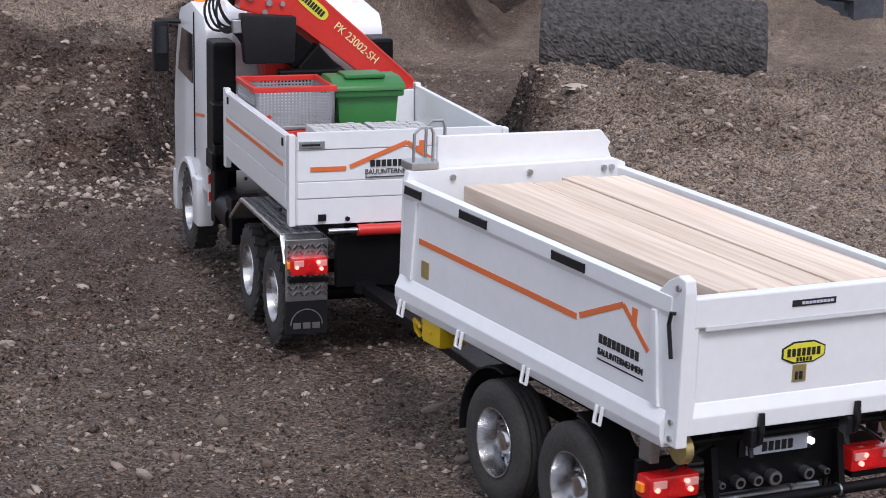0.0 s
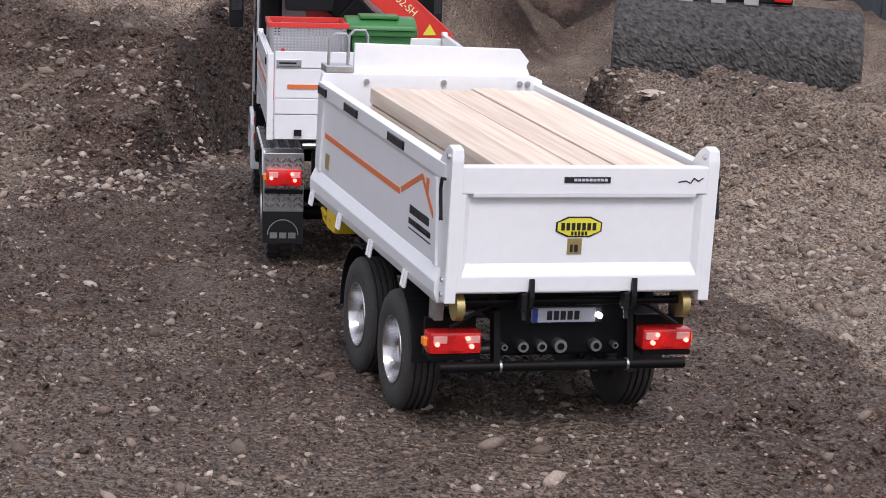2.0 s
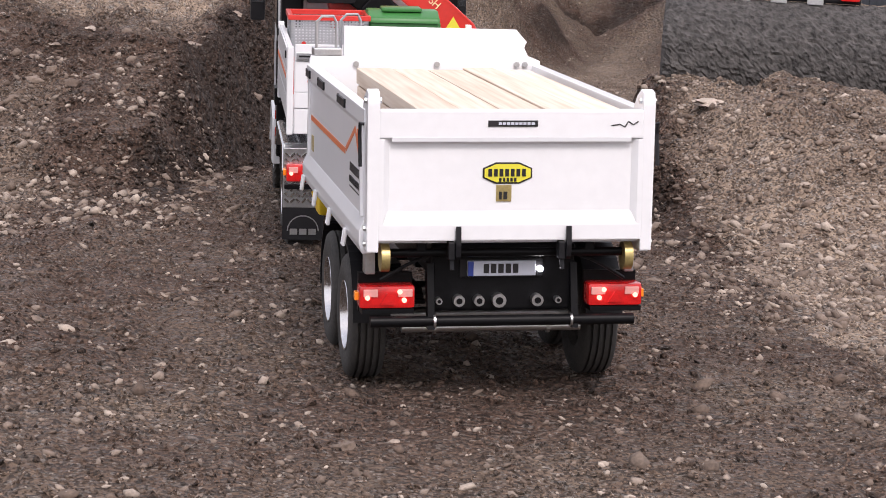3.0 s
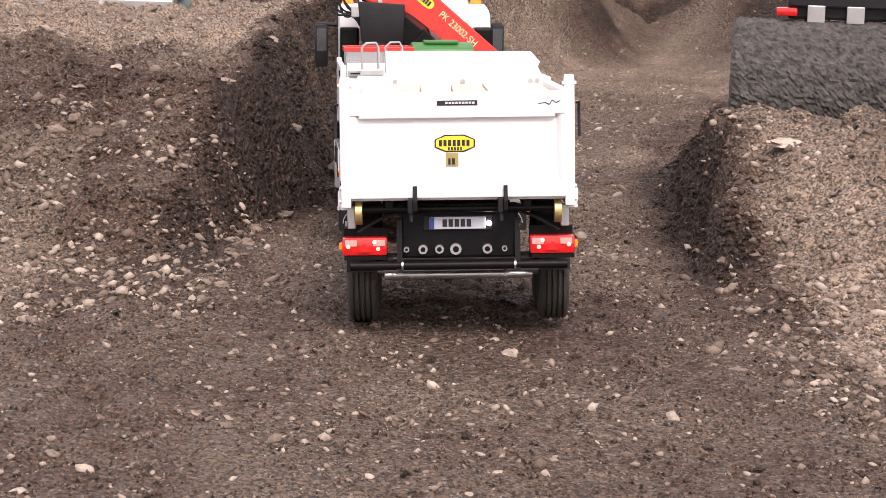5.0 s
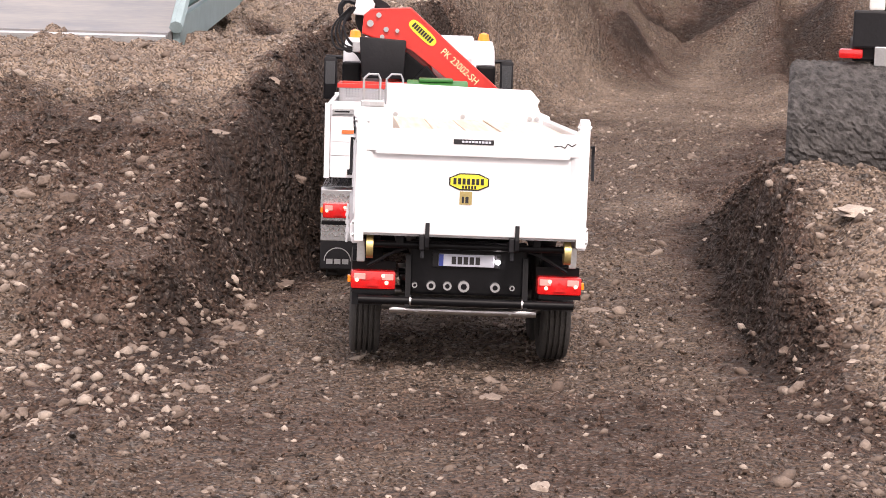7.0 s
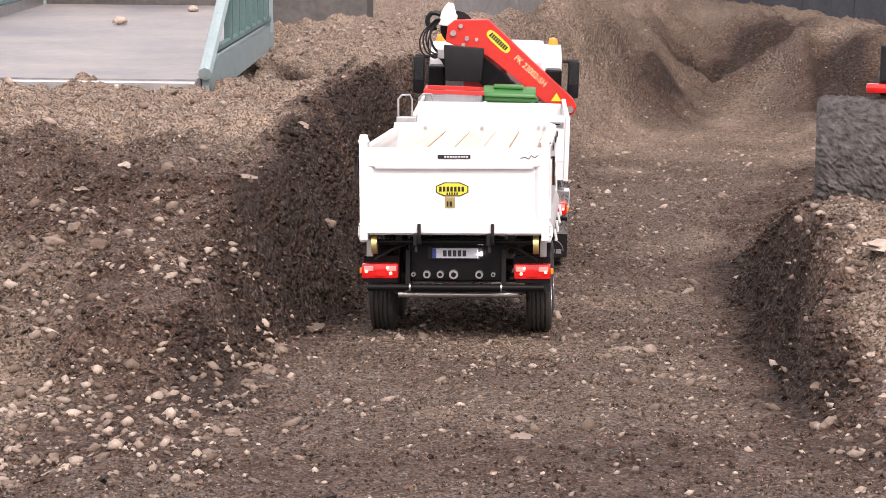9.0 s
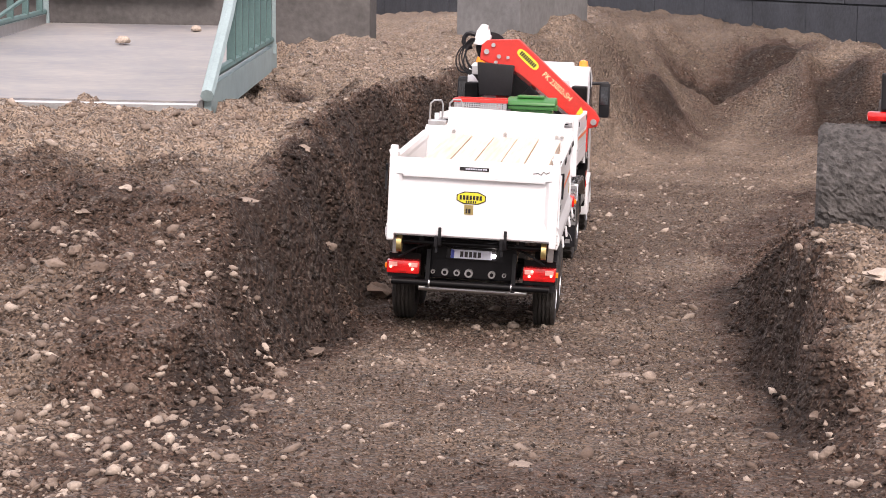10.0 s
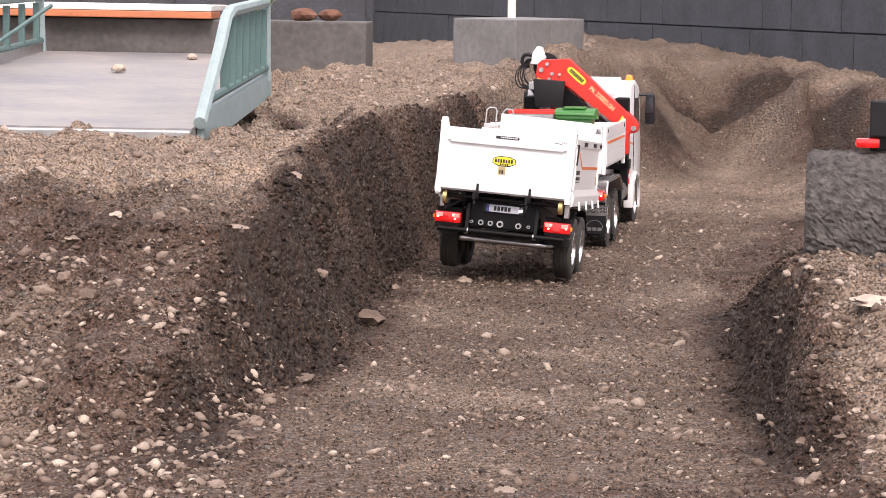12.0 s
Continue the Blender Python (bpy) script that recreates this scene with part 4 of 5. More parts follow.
        part("bumper_hanger", prism([(0.015, 0.047), (0.023, 0.047), (0.031, 0.085), (0.023, 0.085)], "x", s * 0.043 - 0.002, s * 0.043 + 0.002), BLACK, t)
        part("lamp_bracket", box(s * 0.068 - 0.016, s * 0.068 + 0.016, 0.035, 0.039, 0.055, 0.078), BLACK, t)
        part("clamp_ring", rod((s * 0.041 - 0.0007, 0.018, 0.0515), (s * 0.041 + 0.0007, 0.018, 0.0515), 0.0041, 14), STEEL, t, smooth=True)
        part("damper", rod((s * 0.078, 0.04, 0.078), (s * 0.078, 0.03, 0.093), 0.0024, 8), STEEL, t, smooth=True)
        part("damper_bracket", box(s * 0.078 - 0.003, s * 0.078 + 0.003, 0.028, 0.04, 0.078, 0.094, 0.0008), STEEL, t, "small bright valve bracket")
        part("cable", tube([(s * 0.073, 0.02, 0.076), (s * 0.055, 0.018, 0.087), (s * 0.045, 0.02, 0.09)], 0.0012, 6, smooth_steps=1), PLASTIC, t)
        lamp_cluster(t, s * 0.0685, 0.029, 0.0655, 0.033, 0.0135, -s)
        part("lamp_shelf", box(s * 0.0685 - 0.015, s * 0.0685 + 0.016, 0.022, 0.036, 0.0555, 0.0585), BLACK, t)
        # mudguards over the tandem
        for y, a0, a1 in ((0.107, 95, 178), (0.197, -8, 100)):
            span_ = np.linspace(radians(a0), radians(a1), 9)
            arc = [(y + math.cos(a) * 0.0455, R_TYRE + 0.002 + math.sin(a) * 0.0455) for a in span_]
            inner = [(y + math.cos(a) * 0.0443, R_TYRE + 0.002 + math.sin(a) * 0.0443) for a in span_[::-1]]
            part("mudguard", prism(arc + inner, "x", s * 0.072 - 0.0115, s * 0.072 + 0.0115), PLASTIC, t)
    part("bumper_bar", rod((-0.079, 0.018, 0.0515), (0.079, 0.018, 0.0515), 0.0033, 16), BLACK, t, "black round under-run bar", smooth=True)
    plate = part("number_plate", box(-0.021, 0.02, 0.0215, 0.0245, 0.0775, 0.0865, 0.0006), PLATE, t, "pale number plate, lit from one side")
    part("plate_edge", box(-0.0255, 0.0245, 0.0235, 0.0252, 0.0765, 0.0875, 0.0005), PLASTIC, plate)
    part("blue_field", box(-0.0208, -0.0175, 0.0211, 0.0216, 0.0777, 0.0863), BLUE, plate)
    part("plate_bars", bars(-0.0115, 0.082, [0.0032] * 5, 0.0055, 0.0012, "y", 0.0214, -1), INK, plate, "characters shown as bars")
    part("plate_lamp", rod((0.0225, 0.0208, 0.0815), (0.0225, 0.0235, 0.0815), 0.0018, 10), WHITE_LED, plate, "bright white plate lamp")
    for x, r in ((-0.026, 0.0034), (-0.014, 0.0032), (-0.002, 0.0042), (0.021, 0.0036), (0.0335, 0.002), (-0.038, 0.002)):
        c = part("coupling", rod((x, 0.019, 0.063), (x, 0.0255, 0.063), r, 12), STEEL, t, "bright hose coupling", smooth=True)
        part("coupling_core", rod((x, 0.0185, 0.063), (x, 0.02, 0.063), r * 0.55, 10), BLACK, c)
    for y in (0.107, 0.197):
        part("axle", rod((-0.075, y, R_TYRE), (0.075, y, R_TYRE), 0.0045, 12), STEEL, t, smooth=True)
        for s in (-1, 1):
            for k in range(3):
                part("leaf_spring", box(s * 0.042 - 0.004, s * 0.042 + 0.004, y - 0.036 + k * 0.007, y + 0.036 - k * 0.007, 0.052 + k * 0.0025, 0.0542 + k * 0.0025), BLACK, t)
    part("rear_track_rod", rod((-0.055, 0.055, 0.0405), (0.055, 0.055, 0.0405), 0.003, 12), STEEL, t, smooth=True)
    for s in (-1, 1):
        part("rod_clamp", rod((s * 0.035 - 0.001, 0.055, 0.0405), (s * 0.035 + 0.001, 0.055, 0.0405), 0.0042, 10), STEEL, t)
    part("chassis_box", box(-0.034, 0.034, 0.14, 0.30, 0.062, 0.092, 0.002), BLACK, t)
    # yellow storage box with buckle, drawbar
    ybox = part("yellow_box", box(-0.081, -0.061, 0.277, 0.303, 0.0755, 0.0925, 0.003), YELLOW, t, "yellow plastic storage box", smooth=True)
    part("buckle", box(-0.0785, -0.0735, 0.303, 0.308, 0.086, 0.099, 0.001), YELLOW, ybox)
    part("box_strap", box(-0.082, -0.060, 0.288, 0.292, 0.082, 0.085, 0.0006), YELLOW, ybox)
    part("box_hook", tube([(-0.079, 0.306, 0.083), (-0.081, 0.312, 0.087), (-0.079, 0.313, 0.08), (-0.077, 0.31, 0.076)], 0.0018, 6), YELLOW, ybox)
    part("drawbar", prism([(-0.03, 0.30), (0.03, 0.30), (0.005, 0.545), (-0.005, 0.545)], "z", 0.040, 0.047, 0.001), BLACK, t)
    part("tow_eye", rod((0, 0.552, 0.040), (0, 0.552, 0.047), 0.008, 16), BLACK, t)
    wheels = [wheel(t, s * 0.0725, y, s) for y in (0.107, 0.197) for s in (-1, 1)]
    return t, wheels


def build_planks(t):
    """A stack of sawn planks lies in the trailer; it rides with it."""
    load = empty("plank_stack", "stack of pale sawn spruce planks in the trailer bed", "planks")
    load.parent = None
    rng = random.Random(9)
    for layer in range(6):
        widths = [0.0255, 0.024, 0.026, 0.023, 0.0245]
        x = -0.052 + rng.uniform(-0.001, 0.001)
        for w in widths:
            y0, y1 = 0.013 + rng.uniform(0, 0.005), 0.306 + rng.uniform(-0.004, 0.005)
            z = 0.1062 + layer * 0.0118
            part("plank", box(x + 0.0004, x + w - 0.0004, y0, y1, z + rng.uniform(0, 0.0006), z + 0.0104 + rng.uniform(-0.0005, 0.0005), 0.0006), WOOD, load)
            x += w + 0.0003
    return load


# ---- truck: origin on the ground under the rear of its bed ----
def checker(x0, x1, y0, y1, z, bm=None):
    bm = bm or bmesh.new()
    k = 0
    y = y0 + 0.003
    while y < y1 - 0.002:
        x = x0 + 0.003
        while x < x1 - 0.002:
            box(-0.0023, 0.0023, -0.0008, 0.0008, z, z + 0.0009, bm=bm, m=Matrix.Translation((x, y, 0)) @ Matrix.Rotation(radians(45 if k % 2 else -45), 4, "Z"))
            x += 0.0046
            k += 1
        y += 0.0046
        k += 1
    return bm


def build_truck():
    t = empty("crane_truck", "white three-axle truck with red loading crane and open bed", "truck")
    W, L, Z0, Z1 = 0.086, 0.25, 0.1215, 0.178
    part("bed_floor", box(-W + 0.003, W - 0.003, 0.003, L, Z0 - 0.004, Z0 + 0.002), GREY_PLATE, t)
    h3 = (Z1 - Z0) / 3
    for s in (-1, 1):
        x = s * W
        side = part("side_wall", box(min(x, x - s * 0.004), max(x, x - s * 0.004), 0.004, L, Z0, Z1, 0.0006), WHITE, t, "white drop side")
        for k in range(3):
            part("side_board", box(min(x, x + s * 0.0014), max(x, x + s * 0.0014), 0.014, L - 0.008, Z0 + k * h3 + 0.0006, Z0 + (k + 1) * h3 - 0.0006, 0.0005), WHITE, side)
        part("stripe", band([(L - 0.012, Z0 + 0.033), (0.02, Z0 + 0.033)], 0.0035, plane="x", at=x + s * 0.0014, sign=s), ORANGE, side, "orange stripe")
        part("corner_post", box(x - s * 0.004 if s > 0 else x - 0.0012, x + 0.0012 if s > 0 else x + 0.004, 0.0, 0.009, Z0 - 0.012, Z1 + 0.002, 0.0008), WHITE, t, "white corner post")
        part("front_post", box(x - s * 0.004 if s > 0 else x - 0.0012, x + 0.0012 if s > 0 else x + 0.004, L - 0.006, L + 0.003, Z0 - 0.01, Z1 + 0.002, 0.0008), WHITE, t)
        for y in (0.02, L - 0.02):
            part("latch", box(x + s * 0.0015 - 0.001, x + s * 0.0015 + 0.001, y - 0.0015, y + 0.0015, Z1 - 0.009, Z1 - 0.003), PLASTIC, side)
        for y in (0.03, 0.16):
            part("side_bolt", rod((x, y, Z0 - 0.004), (x + s * 0.002, y, Z0 - 0.004), 0.0015, 8), PLASTIC, side)
    part("front_board", box(-W + 0.004, W - 0.004, L - 0.003, L + 0.001, Z0, Z1 - 0.004, 0.0006), WHITE, t)
    gate = part("tailgate", box(-W + 0.0045, W - 0.0045, 0.001, 0.005, Z0 - 0.011, Z1), WHITE, t, "white slatted tailgate")
    for k, (a, b) in enumerate(((-0.011, 0.009), (0.0096, 0.022), (0.0226, 0.0465), (0.0471, 0.0605))):
        part("gate_board", box(-W + 0.005, W - 0.005, -0.0012 if k % 2 else -0.0006, 0.0012, Z0 + a, Z0 + b, 0.0005), WHITE, gate)
    part("stripe", band([(-0.071, Z0 + 0.032), (-0.043, Z0 + 0.032)], 0.0034, plane="y", at=-0.0012, sign=-1), ORANGE, gate, "orange stripe")
    logo_roof(gate, "y", -0.04, Z0 + 0.033, 1, -1, -0.0012)
    part("name_bars", bars(-0.024, Z0 + 0.035, [0.0034] * 9, 0.0052, 0.001, "y", -0.0013, -1), INK, gate, "black name shown as bars")
    up = Matrix(((1, 0, 0, 0), (0, 0, -1, 0), (0, 1, 0, 0), (0, 0, 0, 1)))
    lettering("BAUUNTERNEHMEN", 0.0055, INK, gate, Matrix.Translation((-0.005, -0.0016, Z0 + 0.0285)) @ up, 0.046)
    part("underline", band([(-0.028, Z0 + 0.0245), (0.018, Z0 + 0.0245)], 0.0008, plane="y", at=-0.0013, sign=-1), INK, gate)
    for s in (-1, 1):
        part("latch_plate", box(s * 0.07 - 0.01, s * 0.07 + 0.01, -0.0025, -0.001, Z1 - 0.0085, Z1 - 0.0025, 0.0006), STEEL, gate, "steel latch plate")
        part("latch_bar", box(s * 0.07 - 0.008, s * 0.07 + 0.006, -0.0034, -0.0025, Z1 - 0.0062, Z1 - 0.0048), PLASTIC, gate)
        part("hinge", box(s * 0.062 - 0.003, s * 0.062 + 0.003, -0.003, -0.001, Z0 - 0.008, Z0 - 0.003), PLASTIC, gate)
        part("hinge_bolt", rod((s * 0.042, -0.0035, Z0 - 0.007), (s * 0.042, -0.001, Z0 - 0.007), 0.0018, 8), PLASTIC, gate)
    # chassis and rear
    for s in (-1, 1):
        part("chassis_rail", box(s * 0.026 - 0.003, s * 0.026 + 0.003, 0.005, 0.49, 0.075, 0.1, 0.001), BLACK, t)
        part("subframe", box(s * 0.04 - 0.003, s * 0.04 + 0.003, 0.005, L, 0.1, Z0 - 0.004), BLACK, t)
        xa, xb = sorted((s * 0.056, s * 0.089))
        fen = part("mudguard", prism([(0.008, 0.082), (0.008, 0.079), (0.022, 0.0965), (0.17, 0.0965), (0.218, 0.072), (0.218, 0.0755), (0.172, 0.0995), (0.02, 0.0995)], "x", xa, xb, 0.0006), STEEL, t, "checker-plate mudguard")
        part("fender_edge", tube([(s * 0.0885, 0.008, 0.079), (s * 0.0885, 0.021, 0.098), (s * 0.0885, 0.171, 0.098), (s * 0.0885, 0.218, 0.0735)], 0.0016, 6), CHROME, fen)
        part("checker_lugs", checker(xa, xb, 0.022, 0.17, 0.0995), CHROME, fen)
        end = part("rear_plate", box(xa, xb, 0.004, 0.007, 0.05, 0.0985, 0.0006), STEEL, t, "checker-plate rear panel")
        bm = checker(xa, xb, 0.053, 0.099, 0.0)
        bmesh.ops.transform(bm, matrix=Matrix.Translation((0, 0.004, 0)) @ Matrix.Rotation(radians(90), 4, "X"), verts=bm.verts)
        part("plate_lugs", bm, CHROME, end)
        lamp_cluster(t, s * 0.0725, 0.001, 0.0795, 0.029, 0.014, -s)
        part("lamp_shroud", box(xa + 0.001, xb - 0.001, -0.003, 0.0038, 0.066, 0.0695, 0.0006), BLACK, t)
        flap = part("mud_flap", box(xa, xb, 0.0045, 0.0065, 0.024, 0.051), PLASTIC, t, "black rubber mud flap")
        arc = [(s * 0.0725 + math.cos(a) * 0.0125, 0.031 + math.sin(a) * 0.0125) for a in np.linspace(0, math.pi, 12)]
        part("flap_arch", band(arc, 0.0009, plane="y", at=0.0044, sign=-1), STEEL, flap)
        part("flap_bars", bars(s * 0.0725 - 0.0105, 0.0305, [0.006] * 3, 0.0048, 0.0015, "y", 0.0044, -1), STEEL, flap)
    part("rear_crossmember", box(-0.05, 0.05, 0.0, 0.008, 0.06, 0.1, 0.001), BLACK, t)
    part("tow_coupling", rod((0, 0.02, 0.055), (0, 0.02, 0.075), 0.009, 12), BLACK, t)
    part("red_cylinder", rod((-0.035, -0.006, 0.106), (0.035, -0.006, 0.106), 0.0045, 14), RED, t, "red hydraulic cylinder", smooth=True)
    for s in (-1, 1):
        part("piston_rod", rod((s * 0.035, -0.006, 0.106), (s * 0.058, -0.006, 0.106), 0.0022, 10), CHROME, t, smooth=True)
    # side gear between bed and cab
    for s in (-1, 1):
        part("tank", rod((s * 0.07, 0.25, 0.065), (s * 0.07, 0.31, 0.065), 0.017, 20), BLACK if s < 0 else STEEL, t, smooth=True)
        part("step_frame", box(s * 0.07 - 0.014, s * 0.07 + 0.014, 0.235, 0.26, 0.045, 0.085, 0.001), BLACK, t)
        w = part("warning_board", box(s * 0.079 - 0.008, s * 0.079 + 0.008, 0.325, 0.328, 0.062, 0.112), WHITE, t, "red and white striped warning board")
        for k in range(3):
            z = 0.066 + k * 0.016
            part("warning_stripe", prism([(s * 0.079 - 0.0078, z), (s * 0.079 + 0.0078, z + 0.009), (s * 0.079 + 0.0078, min(0.111, z + 0.017)), (s * 0.079 - 0.0078, z + 0.008)], "y", 0.3243, 0.325), RED, w)
        leg = part("stabiliser_leg", box(s * 0.08 - 0.006, s * 0.08 + 0.006, 0.3, 0.318, 0.05, 0.122, 0.0015), BLACK, t)
        part("leg_head", box(s * 0.08 - 0.007, s * 0.08 + 0.007, 0.299, 0.319, 0.1225, 0.158, 0.0015), BLACK if s < 0 else RED, leg)
    part("stabiliser_beam", box(-0.088, 0.088, 0.3, 0.33, 0.098, 0.114, 0.001), BLACK, t)
    # cab
    cab = part("cab_body", prism([(0.325, 0.075), (0.325, 0.222), (0.335, 0.236), (0.40, 0.243), (0.455, 0.231), (0.478, 0.185), (0.485, 0.13), (0.486, 0.05), (0.445, 0.05), (0.443, 0.083), (0.425, 0.098), (0.395, 0.1), (0.372, 0.092), (0.36, 0.075)], "x", -0.083, 0.083, 0.005), WHITE, t, "white truck cab", smooth=True)
    part("rear_panel", box(-0.058, 0.058, 0.3235, 0.3255, 0.14, 0.225, 0.0008), GREY_PLATE, cab)
    part("roof_fairing", prism([(0.335, 0.234), (0.35, 0.247), (0.39, 0.248), (0.43, 0.236)], "x", -0.06, 0.06, 0.003), WHITE, cab, smooth=True)
    for s in (-1, 1):
        xs = sorted((s * 0.0828, s * 0.084))
        part("side_window", prism([(0.385, 0.168), (0.385, 0.214), (0.437, 0.214), (0.458, 0.172)], "x", *xs), GLASS_DARK, cab, "tinted side window")
        part("door_seam", box(*xs, 0.376, 0.378, 0.1, 0.235), PLASTIC, cab)
        part("side_stripe", band([(0.33, 0.146), (0.375, 0.141)], 0.003, plane="x", at=s * 0.083, sign=s), ORANGE, cab)
        part("mirror_arm", rod((s * 0.082, 0.448, 0.218), (s * 0.106, 0.455, 0.219), 0.0022, 8), PLASTIC, cab)
        part("mirror", box(s * 0.101 - 0.0075, s * 0.101 + 0.0075, 0.449, 0.463, 0.170, 0.219, 0.003), PLASTIC, cab, "black door mirror", smooth=True)
        part("mirror_glass", box(s * 0.101 - 0.0055, s * 0.101 + 0.0055, 0.4482, 0.4492, 0.188, 0.214), GLASS_DARK, cab)
        part("cab_step", box(*sorted((s * 0.072, s * 0.088)), 0.345, 0.37, 0.04, 0.085, 0.003), WHITE, cab, smooth=True)
        part("wheel_arch", prism([(0.405 + math.cos(a) * 0.05, 0.045 + math.sin(a) * 0.05) for a in np.linspace(0.1, math.pi - 0.1, 10)] + [(0.405 + math.cos(a) * 0.046, 0.045 + math.sin(a) * 0.046) for a in np.linspace(math.pi - 0.1, 0.1, 10)], "x", *sorted((s * 0.06, s * 0.0875))), WHITE, cab)
        part("beacon", lathe([(0.262, 0.0), (0.262, 0.007), (0.266, 0.007), (0.274, 0.0055), (0.276, 0.0)], 14, "z", close=False), AMBER, cab, "amber beacon", smooth=True).matrix_basis = pose(s * 0.072, 0.4, -0.024)
        part("air_intake", box(*sorted((s * 0.062, s * 0.0825)), 0.288, 0.324, 0.075, 0.218, 0.003), BLACK, cab)
    part("windscreen", prism([(-0.07, 0.172), (0.07, 0.172), (0.066, 0.235), (-0.066, 0.235)], "y", 0.4755, 0.4775), GLASS_DARK, cab)
    part("bumper", box(-0.084, 0.084, 0.478, 0.495, 0.03, 0.07, 0.004), WHITE, cab, smooth=True)
    # crane behind the cab
    crane = part("crane_base", box(-0.03, 0.04, 0.25, 0.3, 0.114, 0.15, 0.003), RED, t, "red crane base")
    part("crane_column", prism([(-0.03, 0.15), (0.03, 0.15), (0.012, 0.225), (-0.03, 0.262), (-0.05, 0.262)], "y", 0.272, 0.3, 0.002), RED, crane)
    part("rear_cover", prism([(0.0, 0.14), (0.055, 0.14), (0.05, 0.175), (0.008, 0.22), (-0.01, 0.2)], "y", 0.255, 0.28, 0.002), BLACK, crane)
    # main arm slopes from the upper left down to the right
    part("main_arm", prism([(-0.062, 0.252), (-0.060, 0.272), (-0.052, 0.279), (-0.010, 0.281), (0.096, 0.188), (0.102, 0.178), (0.099, 0.168), (0.088, 0.165), (0.074, 0.172), (-0.006, 0.236), (-0.020, 0.243), (-0.045, 0.246)], "y", 0.258, 0.282, 0.0015), RED, crane, "red crane arm")
    part("arm_edge", band([(-0.050, 0.2772), (-0.011, 0.2792), (0.095, 0.1865)], 0.0012, plane="y", at=0.258, sign=-1), RED, crane)
    part("inner_arm", prism([(-0.02, 0.238), (0.065, 0.172), (0.05, 0.156), (-0.03, 0.21)], "y", 0.264, 0.278, 0.0015), BLACK, crane)
    turn = math.atan2(-0.093, 0.106)
    oval = [(0.018 * math.copysign(abs(math.cos(a)) ** 0.55, math.cos(a)), 0.0058 * math.copysign(abs(math.sin(a)) ** 0.7, math.sin(a))) for a in np.linspace(0, 2 * math.pi, 24, endpoint=False)]
    cx, cz = 0.003, 0.2545
    part("maker_oval", prism([(cx + a * math.cos(turn) - b * math.sin(turn), cz + a * math.sin(turn) + b * math.cos(turn)) for a, b in oval], "y", 0.2574, 0.258), CREAM, crane, "yellow oval maker's badge")
    part("oval_bars", bars(cx - 0.0135 * math.cos(turn), cz - 0.0135 * math.sin(turn), [0.0022] * 9, 0.0058, 0.0009, "y", 0.2573, -1, turn=turn), INK, crane)
    lettering("PK 23002-SH", 0.0105, PALE_PRINT, crane, Matrix.Translation((0.0435, 0.2574, 0.2195)) @ Matrix.Rotation(-turn, 4, "Y") @ up, 0.05)
    part("warning_triangle", prism([(0.070, 0.1835), (0.083, 0.1835), (0.0765, 0.194)], "y", 0.2573, 0.258), CREAM, crane)
    for x, z, r in ((0.094, 0.174, 0.0042), (-0.053, 0.263, 0.0036), (-0.036, 0.257, 0.0028), (-0.024, 0.256, 0.0022), (-0.044, 0.272, 0.0028), (-0.040, 0.249, 0.0024)):
        part("pin", rod((x, 0.255, z), (x, 0.285, z), r, 12), STEEL, crane, smooth=True)
    part("valve_box", prism([(-0.060, 0.205), (-0.016, 0.205), (-0.014, 0.246), (-0.064, 0.249)], "y", 0.243, 0.257, 0.002), PLASTIC, crane, "black valve cover", smooth=True)
    part("lower_cover", box(-0.03, 0.03, 0.243, 0.256, 0.178, 0.199, 0.002), BLACK, crane)
    part("jib_head", prism([(-0.072, 0.272), (-0.052, 0.270), (-0.048, 0.284), (-0.053, 0.287), (-0.053, 0.298), (-0.061, 0.300), (-0.068, 0.290)], "y", 0.262, 0.28, 0.002), WHITE, crane, "white jib head")
    part("jib_claw", tube([(-0.064, 0.27, 0.283), (-0.080, 0.27, 0.288), (-0.087, 0.27, 0.278), (-0.082, 0.27, 0.266), (-0.074, 0.27, 0.269)], 0.0032, 8, smooth_steps=1), PLASTIC, crane, smooth=True)
    part("hose_reel", lathe([(0.284, 0.004), (0.284, 0.021), (0.292, 0.021), (0.292, 0.004)], 28, "y"), PLASTIC, crane, smooth=True).matrix_basis = pose(-0.049, 0, 0.268)
    rng = random.Random(6)
    for k in range(6):
        a = rng.uniform(-0.004, 0.004)
        part("hose", tube([(-0.07 + a, 0.262 + a, 0.28), (-0.088 + 2 * a, 0.256, 0.266 - k * 0.002), (-0.082 + a * 2, 0.252, 0.245 - k * 0.003), (-0.066 + a, 0.25, 0.236), (-0.058, 0.252, 0.218)], 0.0011, 6, smooth_steps=2), PLASTIC, crane, smooth=True)
    part("hose_fittings", box(-0.071, -0.062, 0.246, 0.254, 0.232, 0.244, 0.001), STEEL, crane)
    cab.matrix_basis = pose(0, 0.03, -0.008)
    crane.matrix_basis = pose(0, 0.045, -0.011)
    wheels = [wheel(t, s * 0.0735, y, s, True) for y in (0.073, 0.166) for s in (-1, 1)]
    wheels += [wheel(t, s * 0.0735, 0.435, s, True) for s in (-1, 1)]
    for y in (0.073, 0.166, 0.435):
        part("axle", rod((-0.07, y, R_TYRE), (0.07, y, R_TYRE), 0.006, 12), BLACK, t)
    return t, wheels


